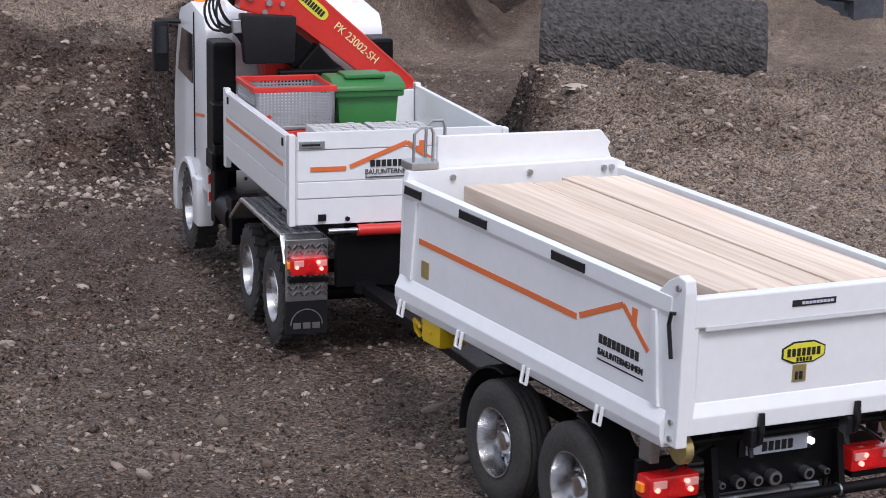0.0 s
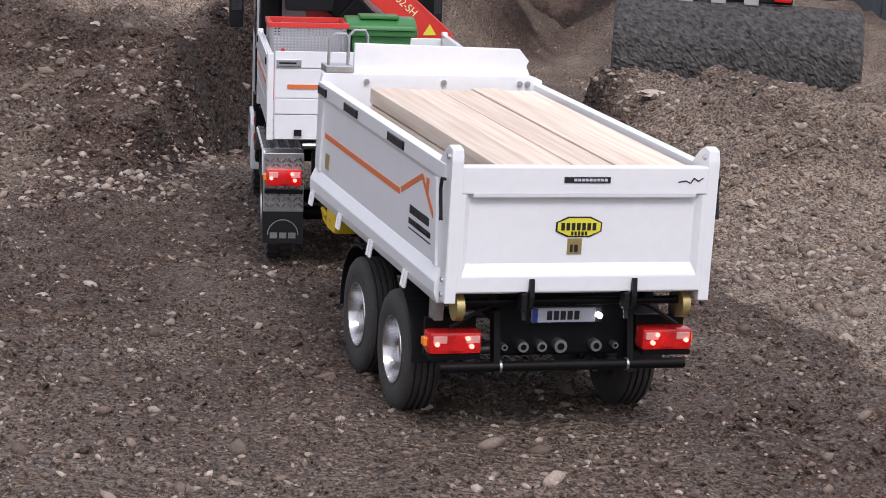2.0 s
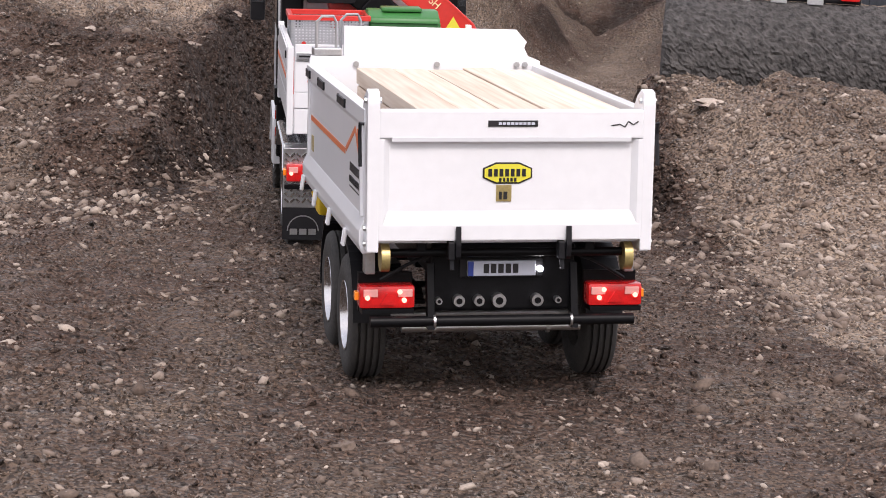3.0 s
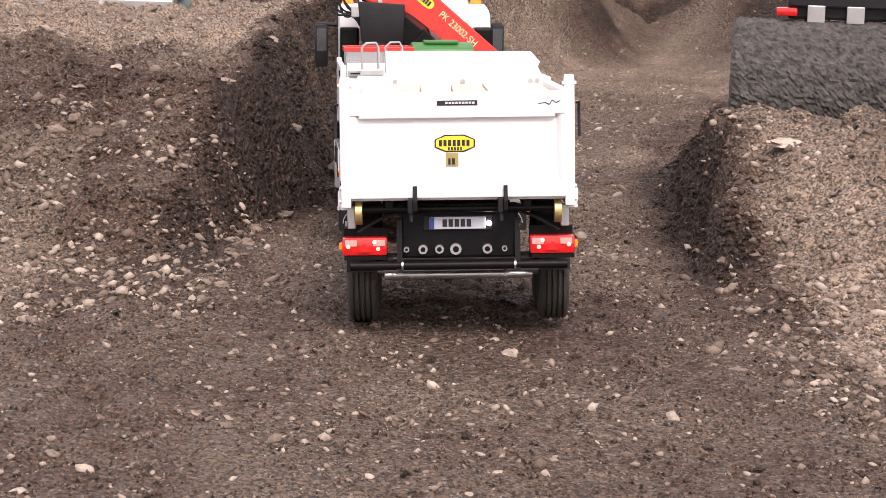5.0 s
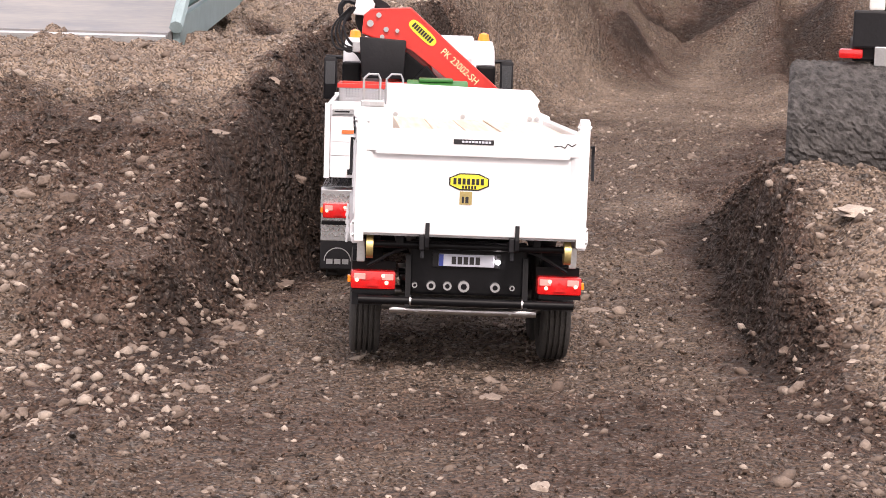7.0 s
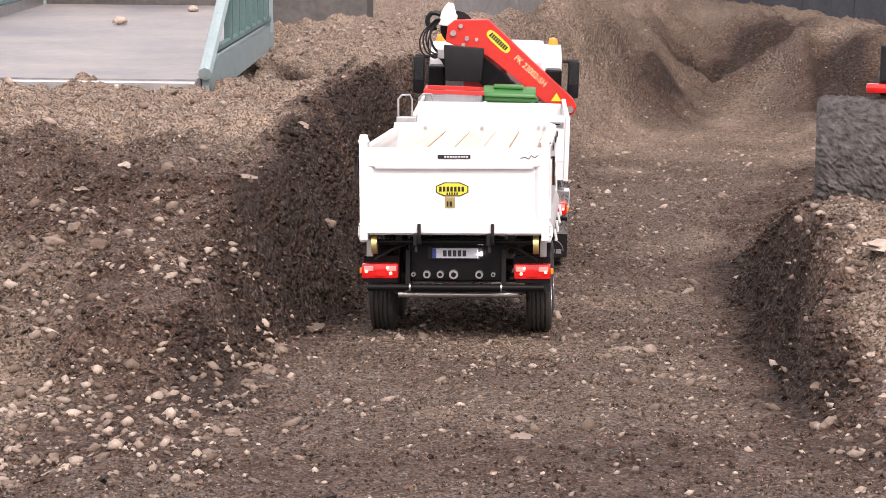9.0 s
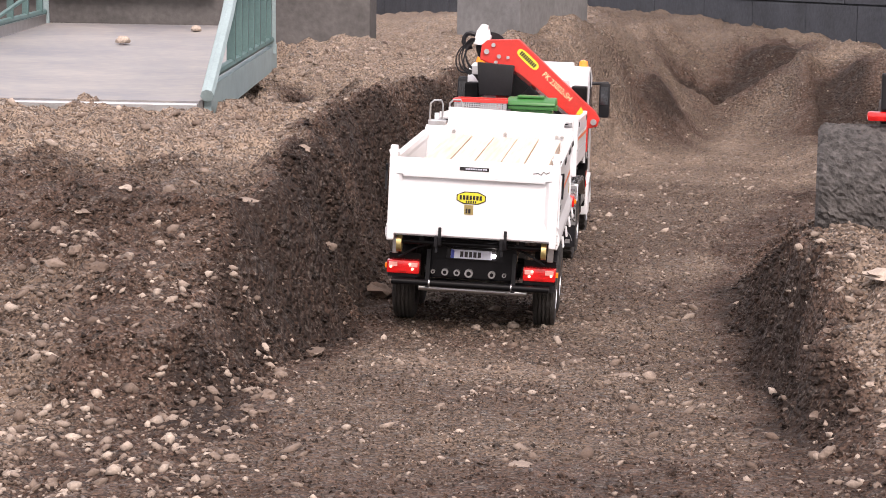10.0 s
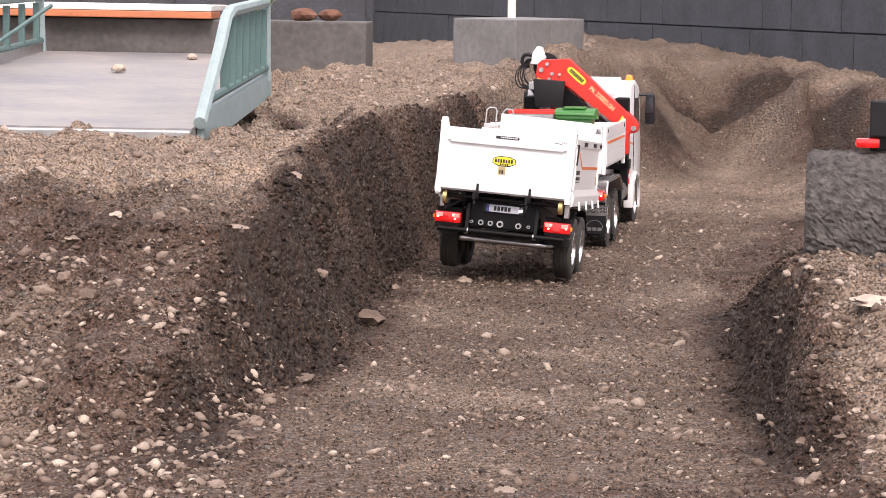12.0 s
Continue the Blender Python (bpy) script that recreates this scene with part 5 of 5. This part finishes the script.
def build_cargo():
    """What stands in the truck's bed; all of it rides with the truck."""
    out = []
    crate = empty("mesh_crate", "red-rimmed crate of perforated zinc sheet", "crate")
    z = 0.1165
    part("base", box(-0.08, -0.012, 0.158, 0.226, z + 0.008, z + 0.040, 0.001), RED, crate, "red lower box")
    part("tray", box(-0.08, -0.012, 0.158, 0.226, z + 0.0405, z + 0.044, 0.0008), STEEL, crate)
    for a in ((-0.08, -0.012, 0.158, 0.1595), (-0.08, -0.012, 0.2245, 0.226), (-0.08, -0.0785, 0.1597, 0.2243), (-0.0135, -0.012, 0.1597, 0.2243)):
        x0, x1, y0, y1 = a
        bm = bmesh.new()
        if x1 - x0 > 0.01:
            for k in range(23):
                x = x0 + k * (x1 - x0 - 0.0012) / 22
                box(x, x + 0.0012, y0, y1, z + 0.044, z + 0.072, bm=bm)
            for k in range(11):
                zz = z + 0.044 + k * 0.0025
                box(x0, x1, y0, y1, zz, zz + 0.0011, bm=bm)
        else:
            for k in range(22):
                y = y0 + k * (y1 - y0 - 0.0012) / 21
                box(x0, x1, y, y + 0.0012, z + 0.044, z + 0.072, bm=bm)
            for k in range(11):
                zz = z + 0.044 + k * 0.0025
                box(x0, x1, y0, y1, zz, zz + 0.0011, bm=bm)
        part("mesh_wall", bm, MESH_GREY, crate)
    for a in ((-0.0815, -0.0105, 0.1565, 0.1605), (-0.0815, -0.0105, 0.2235, 0.2275), (-0.0815, -0.0775, 0.1607, 0.2233), (-0.0145, -0.0105, 0.1607, 0.2233)):
        part("rim", box(*a, z + 0.072, z + 0.0765, 0.0006), RED, crate, "red rim")
    for x in (-0.08, -0.015):
        for y in (0.158, 0.223):
            part("corner_post", box(x, x + 0.003, y, y + 0.003, z + 0.044, z + 0.072), STEEL, crate)
    part("clip", rod((-0.068, 0.1575, z + 0.052), (-0.068, 0.156, z + 0.052), 0.002, 8), RED, crate)
    out.append(crate)
    bin_ = empty("wheelie_bin", "green plastic wheelie bin with closed lid", "bin")
    part("bin_body", prism([(-0.003, 0.1245), (0.041, 0.1245), (0.046, 0.184), (-0.008, 0.184)], "y", 0.168, 0.208, 0.003), GREEN, bin_, smooth=True)
    part("bin_rim", box(-0.011, 0.049, 0.163, 0.213, 0.1815, 0.187, 0.002), GREEN, bin_, smooth=True)
    lid = part("lid", prism([(0.16, 0.187), (0.162, 0.192), (0.18, 0.197), (0.205, 0.197), (0.216, 0.19), (0.216, 0.187)], "x", -0.012, 0.05, 0.002), GREEN, bin_, smooth=True)
    part("lid_bulge", box(0.0, 0.035, 0.172, 0.2, 0.196, 0.1995, 0.0015), GREEN, lid, smooth=True)
    part("bin_handle", rod((-0.006, 0.2195, 0.19), (0.044, 0.2195, 0.19), 0.002, 8), GREEN, bin_)
    for x in (-0.004, 0.042):
        part("handle_bracket", box(x - 0.002, x + 0.002, 0.21, 0.2205, 0.185, 0.192), GREEN, bin_)
    for x in (-0.012, 0.05):
        part("grip", box(x - 0.002, x + 0.002, 0.175, 0.2, 0.181, 0.187, 0.001), GREEN, bin_)
    out.append(bin_)
    for j, x0 in enumerate((-0.045, 0.004)):
        pal = empty("paver_pack", "pack of small grey concrete pavers in the truck bed", "pavers", "paver packs")
        rng = random.Random(11 + j)
        for k in range(4):
            part("paver_layer", box(x0 + 0.0005, x0 + 0.0475, 0.06, 0.13, 0.1245 + k * 0.009, 0.1325 + k * 0.009, 0.0006), PAVER, pal)
        for i in range(8):
            for q in range(12):
                x, y = x0 + 0.001 + i * 0.0058, 0.061 + q * 0.0057
                part("paver", box(x, x + 0.0051, y, y + 0.005, 0.1605, 0.1665 + rng.uniform(-0.0005, 0.0005), 0), PAVER, pal)
        out.append(pal)
    return out


trailer, trailer_wheels = build_trailer()
planks = build_planks(trailer)
truck, truck_wheels = build_truck()
cargo = build_cargo()


# ---- stones ----
# x, y, half width
LANE_ROCKS = (
    (-0.144, 3.376, 0.0237), (0.068, 2.978, 0.0146), (0.106, 2.895, 0.0151), (0.013, 2.479, 0.0136),
    (-0.044, 3.748, 0.0114), (0.034, 3.666, 0.0069), (0.159, 3.605, 0.0054), (0.073, 2.734, 0.0055),
    (-0.126, 3.658, 0.0069), (-0.023, 4.465, 0.0071), (0.029, 2.277, 0.0053), (0.039, 2.241, 0.0075),
    (0.147, 2.412, 0.0031), (0.009, 2.399, 0.0053), (-0.008, 2.370, 0.0045), (-0.158, 2.207, 0.0047),
    (-0.123, 2.292, 0.0035), (-0.145, 2.017, 0.0055), (-0.037, 1.988, 0.0047), (0.023, 1.931, 0.0035),
    (0.027, 1.972, 0.0050), (0.184, 2.212, 0.0041), (-0.075, 2.082, 0.0046), (0.006, 1.898, 0.0034),
    (-0.148, 1.842, 0.0045), (0.148, 2.045, 0.0026), (-0.095, 1.394, 0.0067), (-0.016, 1.562, 0.0058),
    (-0.027, 1.668, 0.0088), (-0.071, 1.413, 0.0057), (-0.000, 1.683, 0.0049), (-0.145, 1.972, 0.0046),
    (-0.032, 1.346, 0.0051),
)
LEFT_ROCKS = (
    (-0.402, 3.119, 0.0123), (-0.253, 3.066, 0.0141), (-0.276, 3.057, 0.0065), (-0.275, 3.151, 0.0113),
    (-0.347, 3.039, 0.0064), (-0.364, 3.043, 0.0081), (-0.323, 3.044, 0.0097), (-0.399, 2.873, 0.0100),
    (-0.380, 2.878, 0.0080), (-0.356, 2.853, 0.0109), (-0.394, 2.990, 0.0079), (-0.460, 3.028, 0.0064),
    (-0.183, 3.000, 0.0159), (-0.204, 2.670, 0.0081), (-0.190, 2.662, 0.0062), (-0.196, 2.734, 0.0084),
    (-0.289, 2.602, 0.0052), (-0.233, 2.549, 0.0050), (-0.194, 2.469, 0.0080),
    (-0.224, 3.358, 0.0098), (-0.190, 3.304, 0.0085), (-0.398, 2.841, 0.0069), (-0.410, 2.820, 0.0068),
    (-0.376, 2.920, 0.0051), (-0.235, 3.696, 0.0070), (-0.370, 2.788, 0.0043), (-0.214, 2.497, 0.0041),
    (-0.200, 2.304, 0.0050), (-0.313, 2.435, 0.0062), (-0.293, 2.372, 0.0052), (-0.245, 2.255, 0.0041),
    (-0.168, 2.046, 0.0045), (-0.175, 1.915, 0.0034), (-0.243, 1.952, 0.0063), (-0.245, 1.814, 0.0051),
    (-0.226, 2.030, 0.0044), (-0.232, 1.561, 0.0083), (-0.255, 1.704, 0.0072), (-0.247, 1.871, 0.0059),
    (-0.175, 1.823, 0.0038),
)
RIGHT_ROCKS = (
    (0.512, 4.036, 0.0117), (0.302, 2.713, 0.0163), (0.261, 2.577, 0.0067), (0.274, 2.596, 0.0047),
    (0.272, 2.630, 0.0035), (0.255, 3.378, 0.0062), (0.260, 2.936, 0.0046), (0.275, 2.727, 0.0055),
    (0.275, 2.533, 0.0057), (0.317, 4.197, 0.0099), (0.250, 2.662, 0.0044), (0.236, 2.609, 0.0060),
    (0.259, 2.503, 0.0049), (0.256, 2.433, 0.0058), (0.258, 2.624, 0.0043), (0.334, 2.436, 0.0094),
    (0.200, 2.204, 0.0070), (0.218, 2.126, 0.0055), (0.285, 2.356, 0.0059), (0.279, 2.158, 0.0056),
    (0.495, 2.692, 0.0070), (0.368, 2.514, 0.0059),
)


def build_rocks():
    rng = random.Random(21)
    for rocks, where, group in ((LANE_ROCKS, "pale river stone lying in the driven track", "stones in the track"),
                                (LEFT_ROCKS, "grey-brown river stone on the earth bank", "stones on the left bank"),
                                (RIGHT_ROCKS, "light grey-brown field stone on the stony bank", "stones on the right bank")):
        for k, (x, y, r) in enumerate(rocks):
            flat = rng.uniform(0.35, 0.75) if r < 0.0135 or y > 3.2 else 0.25
            ob = part("stone", rock_mesh(rng.random() * 90, r, (1.0, rng.uniform(0.6, 0.95), flat), 3 if r > 0.006 else 2, 0.5), STONE,
                      at=pose(x, y, ground_z(x, y) - 0.0006 - 0.12 * r, rng.uniform(-8, 8), rng.uniform(-8, 8), rng.uniform(0, 360)), smooth=True)
            tagged(ob, where, "stone", group)


def build_pebbles(name, label, material, count, lo, hi, seed, area, power, steep=0.0, fine=False, floor=0.1, shy=False):
    """Thousands of loose stones in one mesh, denser where the ground is stony."""
    gen = np.random.RandomState(seed)
    base = bmesh.new()
    bmesh.ops.create_icosphere(base, subdivisions=1, radius=1)
    bv = np.array([v.co[:] for v in base.verts])
    bf = np.array([[v.index for v in f.verts] for f in base.faces])
    base.free()
    if fine:
        bv = np.array([(1, 0, 0), (-1, 0, 0), (0, 1, 0), (0, -1, 0), (0, 0, 1)], float)
        bf = np.array([(0, 2, 4), (2, 1, 4), (1, 3, 4), (3, 0, 4)])
    xs, ys = np.zeros(0), np.zeros(0)
    while len(xs) < count:
        x, y = gen.uniform(area[0], area[1], 40000), area[2] + (area[3] - area[2]) * gen.rand(40000) ** 1.3
        keep = gen.rand(40000) < floor + (1 - floor) * sample(GRID_G, x, y) ** power
        tilt = np.abs(sample(GRID_Z, x + 0.012, y) - sample(GRID_Z, x - 0.012, y)) + np.abs(sample(GRID_Z, x, y + 0.012) - sample(GRID_Z, x, y - 0.012))
        if shy:
            keep &= gen.rand(40000) < (1 - sample(GRID_G, x, y)) ** 2
        if steep:
            keep &= (tilt > steep) | (gen.rand(40000) < 0.06)
        clump = np.sin(x * 37 + 3 * np.sin(y * 23 + seed)) + np.sin(y * 31 + 3 * np.sin(x * 29 + seed))
        keep &= (clump > -0.3) | (gen.rand(40000) < 0.45)
        xs, ys = np.r_[xs, x[keep]], np.r_[ys, y[keep]]
    xs, ys = xs[:count], ys[:count]
    r = lo * (hi / lo) ** (gen.rand(count) ** 2.2)
    a = gen.rand(count) * 6.28
    size = np.stack([r * gen.uniform(0.8, 1.25, count), r * gen.uniform(0.55, 1.0, count), r * gen.uniform(0.75 if fine else 0.4, 1.2 if fine else 0.8, count)], 1)
    v = bv[None] * (1 + 0.2 * gen.randn(count, len(bv), 1)) * size[:, None]
    c, q = np.cos(a)[:, None], np.sin(a)[:, None]
    lean = gen.uniform(-0.5, 0.5, (count, 1))
    vx, vy = v[..., 0] * c - v[..., 1] * q, v[..., 0] * q + v[..., 1] * c
    vz = v[..., 2] + lean * vx
    out = np.stack([vx + xs[:, None], vy + ys[:, None], vz + (sample(GRID_Z, xs, ys) + 0.2 * size[:, 2])[:, None]], 2).reshape(-1, 3)
    faces = (bf[None] + (np.arange(count) * len(bv))[:, None, None]).reshape(-1, 3)
    me = bpy.data.meshes.new(name)
    me.from_pydata(out.tolist(), [], faces.tolist())
    me.attributes.new("gravel", "FLOAT", "POINT").data.foreach_set("value", np.repeat(sample(GRID_G, xs, ys), len(bv)).astype(np.float32))
    me.materials.append(material)
    me.polygons.foreach_set("use_smooth", [not (fine or shy)] * len(me.polygons))
    tagged(new(name, me), label, "gravel", kind="stuff")


build_rocks()
build_pebbles("gravel", "loose pale and brown gravel strewn over the earth", STONE, 50000, 0.0009, 0.0036, 5, (-0.62, 0.78, 0.95, 5.8), 1.3, floor=0.05)
build_pebbles("cobble_scatter", "scattered fist-like small stones on banks and track edges", STONE, 3600, 0.0030, 0.0078, 8, (-0.62, 0.75, 1.0, 4.9), 2.2, floor=0.02)
build_pebbles("shoulder_stones", "pale stones lying thick on the near bank shoulder", STONE, 1700, 0.0018, 0.0066, 23, (-0.5, -0.19, 2.36, 2.98), 0.3, floor=0.7)
build_pebbles("slope_stones", "pale stones lying thick on the stony slope", STONE, 1700, 0.0018, 0.0062, 29, (0.225, 0.5, 2.1, 2.95), 0.5, floor=0.5)
build_pebbles("earth_clods", "crumbs of brown earth on the banks", GRAINS, 22000, 0.0012, 0.0048, 13, (-0.5, 0.6, 1.4, 4.6), 0.3, 0.013, floor=0.3, shy=True)
build_pebbles("grit", "fine brown grit and crumbs all over the ground", GRAINS, 170000, 0.0008, 0.0021, 17, (-0.6, 0.72, 1.0, 5.2), 0.5, fine=True, floor=0.55)


# ---- everything that moves ----
def steps(rows):
    """Distance driven at each tenth of a second."""
    r = np.array(rows)
    ts = np.linspace(0, 12, 121)
    x, y = np.interp(ts, r[:, 0], r[:, 1]), np.interp(ts, r[:, 0], r[:, 2])
    return ts, np.r_[0, np.cumsum(np.hypot(np.diff(x), np.diff(y)))]


def motions():
    for ob in (trailer, planks):
        walk(ob, [(r[0], body(*r[1:]) @ pose(0, -0.012, 0)) for r in TRAILER])
    for ob in (truck, *cargo):
        walk(ob, [(r[0], body(*r[1:])) for r in TRUCK])
    for rows, wheels in ((TRAILER, trailer_wheels), (TRUCK, truck_wheels)):
        ts, run = steps(rows)
        for k, w in enumerate(wheels):
            at = Matrix.Translation(w.matrix_basis.translation)
            walk(w, [(float(t), at @ Matrix.Rotation(-float(d) / R_TYRE + 0.7 * k, 4, "X")) for t, d in zip(ts, run)])


motions()
